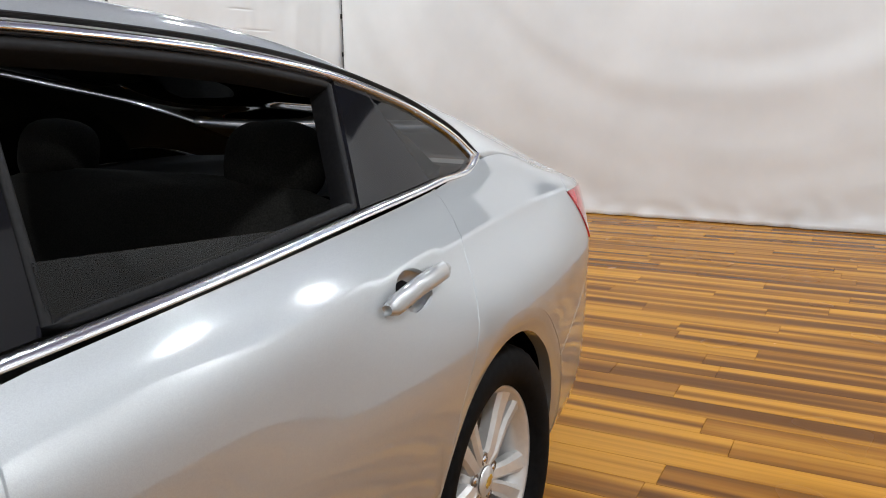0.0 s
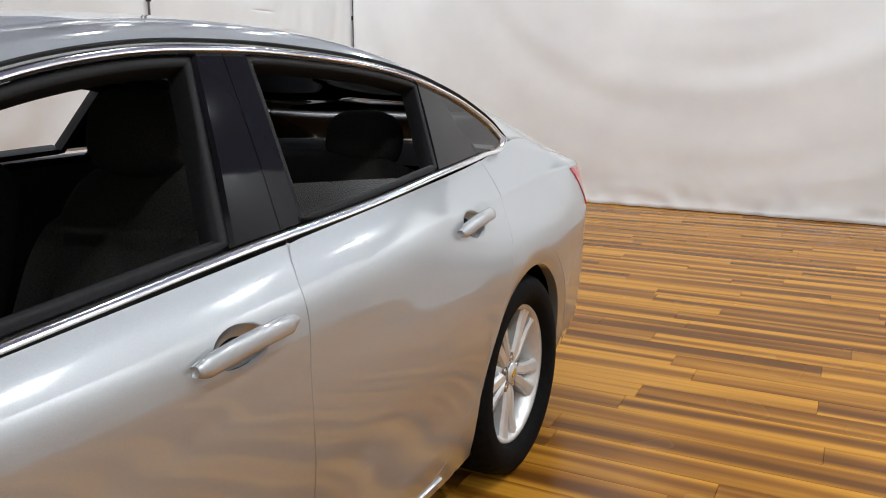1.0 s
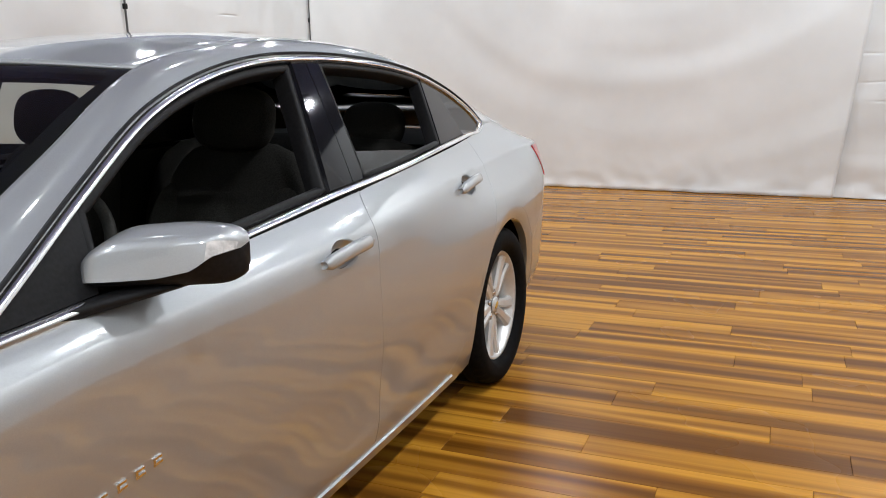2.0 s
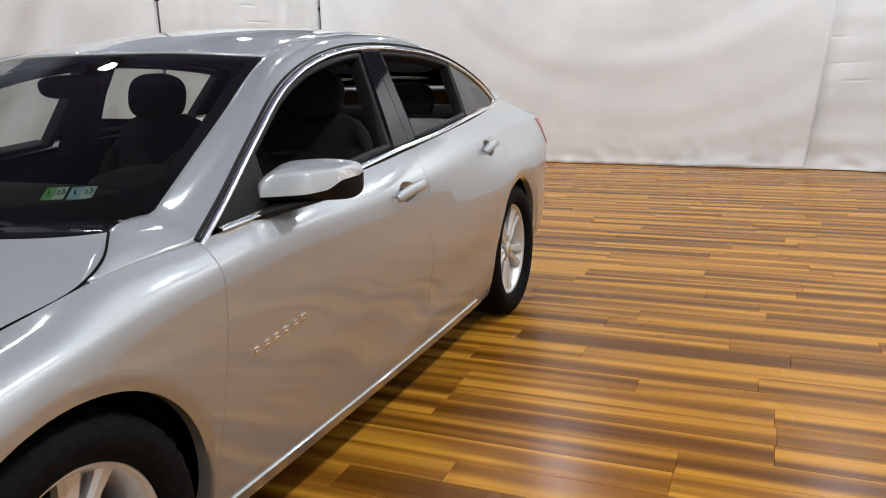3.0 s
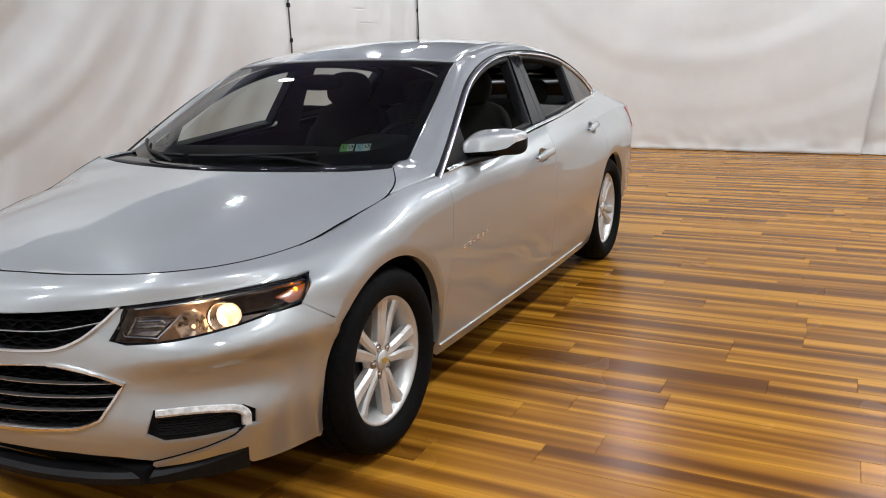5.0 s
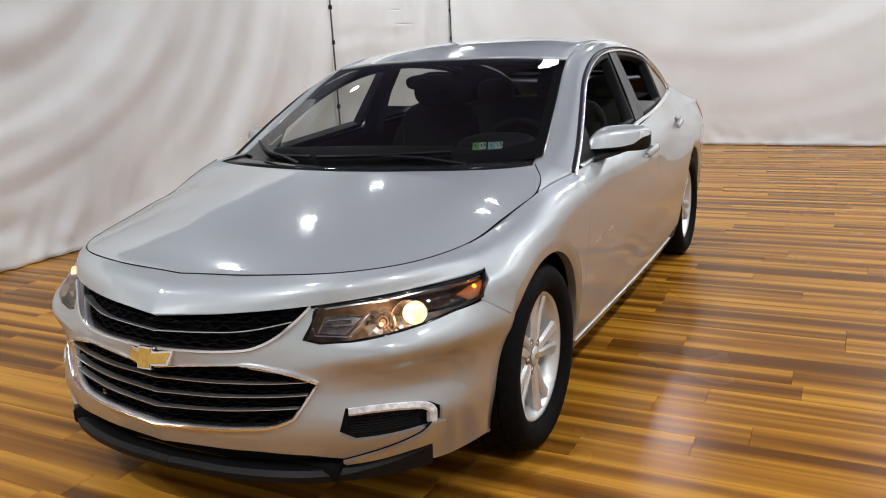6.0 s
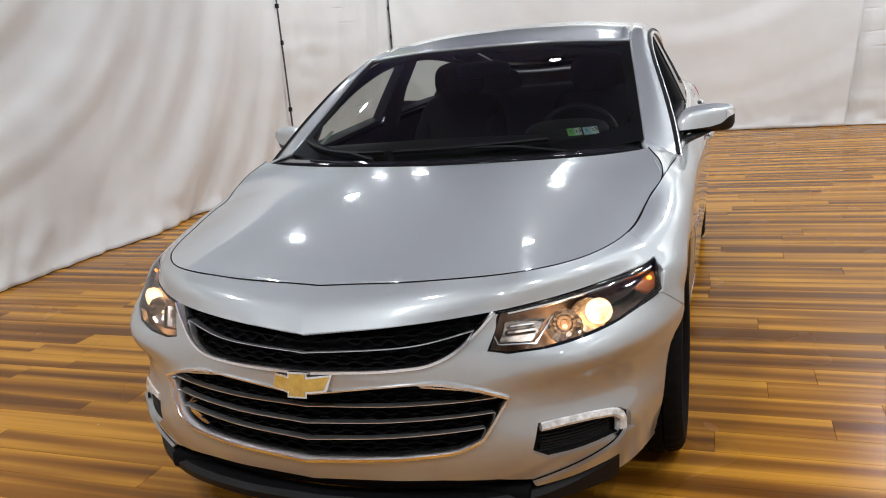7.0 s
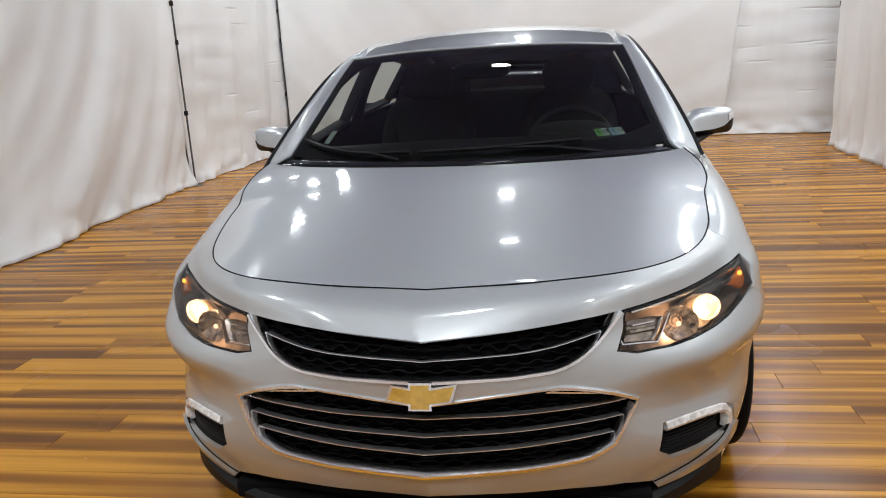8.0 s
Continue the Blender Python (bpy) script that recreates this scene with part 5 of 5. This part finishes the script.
def on_glass(s, t, lift=0.004):
    """A place on the windshield: s from one side to the other, t from bottom to top."""
    m, n = ws.shape[:2]
    i, j = s * (m - 1), t * (n - 1)
    i0, j0 = min(int(i), m - 2), min(int(j), n - 2)
    a, b = i - i0, j - j0
    p = (ws[i0, j0] * (1 - a) + ws[i0 + 1, j0] * a) * (1 - b) + (ws[i0, j0 + 1] * (1 - a) + ws[i0 + 1, j0 + 1] * a) * b
    nor = np.cross(ws[i0 + 1, j0] - ws[i0, j0], ws[i0, j0 + 1] - ws[i0, j0])
    nor /= np.linalg.norm(nor)
    if nor[1] > 0:
        nor = -nor
    return p + nor * lift, nor


def glass_strip(name, s0, s1, t0, t1, mat, parent, lift=-0.003, nu=30, nv=3, label=""):
    verts = [on_glass(s0(q) + (s1(q) - s0(q)) * r / nv, t0(q) + (t1(q) - t0(q)) * r / nv, lift)[0] for q in np.linspace(0, 1, nu + 1) for r in range(nv + 1)]
    faces = [(i * (nv + 1) + j, (i + 1) * (nv + 1) + j, (i + 1) * (nv + 1) + j + 1, i * (nv + 1) + j + 1) for i in range(nu) for j in range(nv)]
    return mesh_object(name, verts, faces, mat, parent, label)


one = lambda v: (lambda q: v)
run_ = lambda a, b: (lambda q: a + (b - a) * q)
glass_strip("glass_border", run_(0, 1), run_(0, 1), one(0), lambda q: 0.10 + 0.10 * abs(2 * q - 1) ** 6, FRIT, windshield)
glass_strip("glass_border", one(0), one(0.030), run_(0, 1), run_(0, 1), FRIT, windshield)
glass_strip("glass_border", one(1), one(0.970), run_(0, 1), run_(0, 1), FRIT, windshield)
glass_strip("glass_border", run_(0, 1), run_(0, 1), one(0.962), one(1), FRIT, windshield)
cowl_rows = [[(.74, .285, .945), (.5, .20, .945), (.25, .14, .945), (0, .118, .945), (-.25, .14, .945), (-.5, .20, .945), (-.74, .285, .945)],
             [(.70, .40, .955), (.5, .30, .958), (.25, .235, .955), (0, .21, .953), (-.25, .235, .955), (-.5, .30, .958), (-.70, .40, .955)]]
loft("cowl", cowl_rows, GLOSSBLACK, car, "black plastic cowl", nu=40, nv=4, thick=-0.004)


def wiper(points, pivot):
    p = smooth_line(points, 30)
    arm = sweep("wiper", np.array([pivot, (np.array(pivot) + p[15]) / 2 + (0, -.01, .012), p[15]]), [(-.007, 0), (-.005, .008), (.005, .008), (.007, 0)], np.array([(0, -.6, .8)]), WIPER, car, "black windshield wiper")
    sweep("wiper_blade", p, [(-.006, 0), (-.004, .012), (.004, .012), (.006, 0)], np.array([(0, -.6, .8)]), WIPER, arm)


wiper([on_glass(s, t, 0.010)[0] for s, t in ((.26, .09), (.36, .085), (.48, .075), (.60, .06))], (.47, .275, .95))
wiper([on_glass(s, t, 0.010)[0] for s, t in ((.62, .06), (.74, .055), (.86, .075), (.96, .11))], (-.24, .19, .957))


# stickers inside the windshield
def nearest_glass(x, z):
    best = min(((i, j) for i in range(ws.shape[0]) for j in range(ws.shape[1])), key=lambda q: (ws[q][0] - x) ** 2 + (ws[q][2] - z) ** 2)
    s, t = best[0] / (ws.shape[0] - 1), best[1] / (ws.shape[1] - 1)
    step = 1.0 / ws.shape[1]
    for _ in range(6):
        near = [(min(max(s + step * i / 3, 0), 1), min(max(t + step * j / 3, 0), 1)) for i in range(-3, 4) for j in range(-3, 4)]
        s, t = min(near, key=lambda q: (on_glass(q[0], q[1])[0][0] - x) ** 2 + (on_glass(q[0], q[1])[0][2] - z) ** 2)
        step /= 2.5
    return s, t


def sticker(x0, x1, z0, z1, mats, texts):
    a, b = nearest_glass(x0, z0), nearest_glass(x1, z0)
    c, d = nearest_glass(x0 - .014, z1), nearest_glass(x1 - .014, z1)
    card = glass_strip("sticker", run_(a[0], b[0]), run_(c[0], d[0]), run_(a[1], b[1]), run_(c[1], d[1]), mats[0], windshield, -0.004, 8, 2, "small inspection sticker with printed month and year")
    low, high = ((a[0] + b[0]) / 2, (a[1] + b[1]) / 2), ((c[0] + d[0]) / 2, (c[1] + d[1]) / 2)
    glass_strip("sticker_field", run_(low[0], b[0]), run_(high[0], d[0]), run_(low[1] + .003, b[1] + .003), run_(high[1] - .003, d[1] - .003), mats[1], windshield, -0.003, 6, 2)
    for k, word in enumerate(texts):
        s = (a[0] + c[0]) / 2 + (b[0] + d[0] - a[0] - c[0]) / 2 * (0.22 + 0.52 * k)
        p, n = on_glass(s, (a[1] + c[1]) / 2, -0.002)
        cu = bpy.data.curves.new("digits", "FONT")
        cu.body, cu.size, cu.align_x, cu.align_y, cu.extrude = word, (z1 - z0) * 1.15, "CENTER", "CENTER", 0.0004
        ob = new("digits", cu)
        right = Vector(on_glass(min(1, s - 0.02), (a[1] + c[1]) / 2)[0]) - Vector(p)
        right = right if right.x > 0 else -right
        right.normalize()
        nn = Vector(n)
        up = nn.cross(right).normalized()
        ob.matrix_world = Matrix.Translation(Vector(p)) @ Matrix((right, up, right.cross(up))).transposed().to_4x4()
        cu.materials.append(INK)
        me = bpy.data.meshes.new_from_object(ob.evaluated_get(bpy.context.evaluated_depsgraph_get()))
        t = new("digits", me)
        t.matrix_world = ob.matrix_world
        t.parent = windshield
        bpy.data.objects.remove(ob)


sticker(.460, .507, 1.004, 1.028, (STICKGREEN, STICKER), ("1", "23"))
sticker(.514, .563, 1.003, 1.027, (STICKBLUE, STICKER), ("1", "23"))


low_a, low_b = nearest_glass(-.585, 1.010), nearest_glass(-.560, 1.010)
high_a, high_b = nearest_glass(-.565, 1.052), nearest_glass(-.540, 1.052)
glass_strip("number_label", run_(low_a[0], low_b[0]), run_(high_a[0], high_b[0]), run_(low_a[1], low_b[1]), run_(high_a[1], high_b[1]), STICKER, windshield, -0.004, 6, 2, "small pale label with unreadable print")


# ---- inside the car ----
def cushion(bm, size, m, power=3.2):
    """A padded block: a cube swollen to rounded sides."""
    r = bmesh.ops.create_cube(bm, size=2.0)
    bmesh.ops.subdivide_edges(bm, edges=list({e for v in r["verts"] for e in v.link_edges}), cuts=7, use_grid_fill=True)
    for v in list(bm.verts):
        if v.tag:
            continue
        v.tag = True
        c = v.co
        d = (abs(c.x) ** power + abs(c.y) ** power + abs(c.z) ** power) ** (1 / power)
        c = c / d
        v.co = m @ Vector((c.x * size[0] / 2, c.y * size[1] / 2, c.z * size[2] / 2))


def front_seat(x):
    bm = bmesh.new()
    cushion(bm, (.52, .56, .20), pose(x, 1.36, .46, 8))
    seat = part("front_seat", bm, CLOTH, car, "dark cloth front seat", True)
    bm = bmesh.new()
    cushion(bm, (.50, .17, .68), pose(x, 1.70, .78, -22), 3.6)
    part("backrest", bm, CLOTH, seat, smooth=True)
    for s in (-1, 1):
        bm = bmesh.new()
        cushion(bm, (.11, .20, .50), pose(x + s * .20, 1.665, .74, -22), 2.8)
        part("bolster", bm, CLOTH, seat, smooth=True)
    bm = bmesh.new()
    cushion(bm, (.27, .12, .20), pose(x, 1.765, 1.175, -12), 2.8)
    part("headrest", bm, CLOTH, seat, smooth=True)
    for s in (-1, 1):
        bm = bmesh.new()
        bmesh.ops.create_cone(bm, cap_ends=True, segments=8, radius1=.006, radius2=.006, depth=.12, matrix=pose(x + s * .06, 1.78, 1.08, -15))
        part("headrest_post", bm, CHROME, seat, smooth=True)


front_seat(.37)
front_seat(-.37)
bm = bmesh.new()
cushion(bm, (1.36, .55, .20), pose(0, 2.25, .48, 6))
bench = part("rear_bench", bm, CLOTH, car, "dark cloth rear bench seat", True)
bm = bmesh.new()
cushion(bm, (1.34, .20, .62), pose(0, 2.58, .77, -24), 4)
part("backrest", bm, CLOTH, bench, smooth=True)
for x in (-.37, .37):
    bm = bmesh.new()
    cushion(bm, (.26, .13, .19), pose(x, 2.70, 1.10, -14), 2.8)
    part("headrest", bm, CLOTH, bench, smooth=True)
loft("parcel_shelf", [[(.66, 2.72, 1.02), (.62, 3.0, 1.03), (.50, 3.28, 1.045)], [(0, 2.72, 1.03), (0, 3.0, 1.04), (0, 3.38, 1.055)], [(-.66, 2.72, 1.02), (-.62, 3.0, 1.03), (-.50, 3.28, 1.045)]], DASH, car, nu=12, nv=12)
dash = loft("dashboard", [[(x, .30, .925 - .01 * abs(x)), (x, .52, .968 - .02 * abs(x)), (x, .74, .968 - .02 * abs(x)), (x, .90, .915), (x, .955, .80), (x, .90, .60)] for x in (.76, .45, .15, -.15, -.45, -.76)], DASH, car, "dark vinyl dashboard", nu=30, nv=16)
bm = bmesh.new()
cushion(bm, (.34, .26, .09), pose(.37, .82, .965, 4), 2.6)
part("binnacle", bm, DASH, dash, smooth=True)
bm = bmesh.new()
box(bm, (0, 1.30, .50), (.20, .9, .30), .03)
part("console", bm, DASH, car, "dark centre console")
wheel_m = pose(.37, 1.03, .885, 62, 0, 0)
verts, faces = [], []
for i in range(40):
    a = 2 * math.pi * i / 40
    for j in range(10):
        b = 2 * math.pi * j / 10
        verts.append(wheel_m @ Vector(((.182 + .014 * math.cos(b)) * math.cos(a), (.182 + .014 * math.cos(b)) * math.sin(a), .014 * math.sin(b))))
for i in range(40):
    faces += [(i * 10 + j, i * 10 + (j + 1) % 10, (i + 1) % 40 * 10 + (j + 1) % 10, (i + 1) % 40 * 10 + j) for j in range(10)]
steer = mesh_object("steering_wheel", verts, faces, DASH, car, "dark three-spoke steering wheel")
bm = bmesh.new()
cushion(bm, (.16, .13, .05), wheel_m @ pose(0, 0, -.015), 2.6)
part("hub_pad", bm, DASH, steer, smooth=True)
for a in (0, 180, 270):
    bm = bmesh.new()
    box(bm, (0, 0, 0), (.12, .03, .014), .004)
    bm.transform(wheel_m @ pose(0, 0, 0, 0, 0, a) @ pose(.12, 0, -.01))
    part("wheel_spoke", bm, ALLOY, steer)
bm = bmesh.new()
cushion(bm, (.24, .045, .075), pose(0, .93, 1.245, 10), 3)
part("rear_view_mirror", bm, TRIM, car, "dark rear-view mirror", True)
loft("headliner", [[(.57, 1.16, 1.292), (.55, 1.45, 1.335), (.54, 1.75, 1.352), (.53, 2.05, 1.346), (.51, 2.4, 1.315)], [(0, 1.06, 1.318), (0, 1.4, 1.372), (0, 1.75, 1.397), (0, 2.1, 1.392), (0, 2.48, 1.358)],
                   [(-.57, 1.16, 1.292), (-.55, 1.45, 1.335), (-.54, 1.75, 1.352), (-.53, 2.05, 1.346), (-.51, 2.4, 1.315)]], LINER, car, nu=24, nv=16)
for side in (1, -1):
    lining = loft("door_lining", [[(.79, .48, z), (.80, 1.2, z), (.80, 1.9, z), (.76, 2.45, z), (.70, 2.72, z)] for z in (.24, .50, .70)] + [[(.775, .48, .885), (.785, 1.2, .93), (.765, 1.9, .965), (.72, 2.45, .99), (.66, 2.72, 1.0)]], DASH, car, nu=40, nv=10, side=side)
    bm = bmesh.new()
    box(bm, (.755 * side, 1.15, .68), (.07, .6, .05), .015)
    part("armrest", bm, DASH, lining)
    loft("inner_pillar", [[(.775, 1.56, .93), (.70, 1.62, 1.15), (.61, 1.68, 1.33)], [(.735, 1.64, .93), (.665, 1.68, 1.15), (.58, 1.72, 1.32)], [(.755, 1.78, .93), (.69, 1.80, 1.15), (.605, 1.80, 1.33)]], LINER, car, nu=16, nv=8, side=side)
    loft("inner_rear_pillar", [[(.70, 2.52, 1.02), (.62, 2.62, 1.22), (.57, 2.60, 1.27)], [(.63, 2.85, 1.03), (.57, 2.9, 1.15), (.54, 2.62, 1.30)], [(.56, 3.15, 1.05), (.52, 3.05, 1.14), (.50, 2.66, 1.30)]], DASH, car, nu=14, nv=10, side=side)


# stance: the body's true width and its slight rake on the wheels
def stance(v):
    x, y, z = v
    return Vector((x * (1.0214 + .0024 * y + .0154 * z), .0016 + 1.0163 * y + .0121 * z - .0101 * y * y, .019 - .0063 * y + z - .0008 * y * y))


rolling = {o for h in hubs for o in (h, *h.children_recursive)}
done = set()
for ob in car.children_recursive:
    if ob in rolling or ob.type != "MESH" or ob.data.name in done:
        continue
    done.add(ob.data.name)
    if ob.name.startswith("digits"):
        ob.location = stance(ob.location)
        continue
    for v in ob.data.vertices:
        v.co = stance(v.co)
    ob.data.update()


# ---- floor boards ----
KNOWN = {1: 1.56, 3: 1.365, 4: 1.705, 6: .846, 7: 1.175, 10: 2.155, 11: .957, 13: 1.64, 16: 1.011, 20: .907, 24: 1.085, 32: 1.004}


def board_shape(name, length):
    bm = bmesh.new()
    w, l, c = ROW / 2 - .0006, length / 2 - .0005, .0012
    rings = [[(-l, -w, -.011), (l, -w, -.011), (l, w, -.011), (-l, w, -.011)], [(-l, -w, -c), (l, -w, -c), (l, w, -c), (-l, w, -c)], [(-l + c, -w + c, 0), (l - c, -w + c, 0), (l - c, w - c, 0), (-l + c, w - c, 0)]]
    vs = [[bm.verts.new(p) for p in r] for r in rings]
    for a, b in zip(vs, vs[1:]):
        for i in range(4):
            bm.faces.new((a[i], a[(i + 1) % 4], b[(i + 1) % 4], b[i]))
    bm.faces.new(vs[-1])
    me = bpy.data.meshes.new(name)
    bm.to_mesh(me)
    bm.free()
    me.materials.append(WOOD)
    return me


board = board_shape("floor_board", LENGTH)
rng = random.Random(5)
count, verts, faces = 0, [], []
for k in range(math.floor(Y0 / ROW), math.ceil(Y1 / ROW)):
    yc = .089 + (k + .5) * ROW
    if not Y0 + .1 < yc < Y1 - .1:
        continue
    joint = KNOWN.get(k, rng.uniform(0, LENGTH) + (k * .41) % LENGTH)
    x = joint - LENGTH * math.ceil((joint - X0) / LENGTH)
    while x < X1:
        a, b = max(x, X0), min(x + LENGTH, X1)
        x += LENGTH
        if b - a < .03:
            continue
        near = a > -3.8 and b < 4.2 and -1.2 < yc < 5.0 and (b > .3 or yc < -.4 or yc > 3.6)
        if near and b - a > LENGTH - .001 and count < 298:
            ob = new("floor_board", board)
            ob.location = ((a + b) / 2, yc, 0)
            ob.parent = floor
            count += 1
            continue
        w, c, at = ROW / 2 - .0006, .0012, len(verts)
        a, b = a + .0005, b - .0005
        for z, i in ((-.011, 0), (-c, 0), (0, c)):
            verts += [(a + i, yc - w + i, z), (b - i, yc - w + i, z), (b - i, yc + w - i, z), (a + i, yc + w - i, z)]
        for r in (0, 4):
            faces += [(at + r + i, at + r + (i + 1) % 4, at + r + 4 + (i + 1) % 4, at + r + 4 + i) for i in range(4)]
        faces.append((at + 8, at + 9, at + 10, at + 11))
rest = mesh_object("floor_boards", verts, faces, WOOD, floor, smooth=False)
rest["kind"] = "stuff"
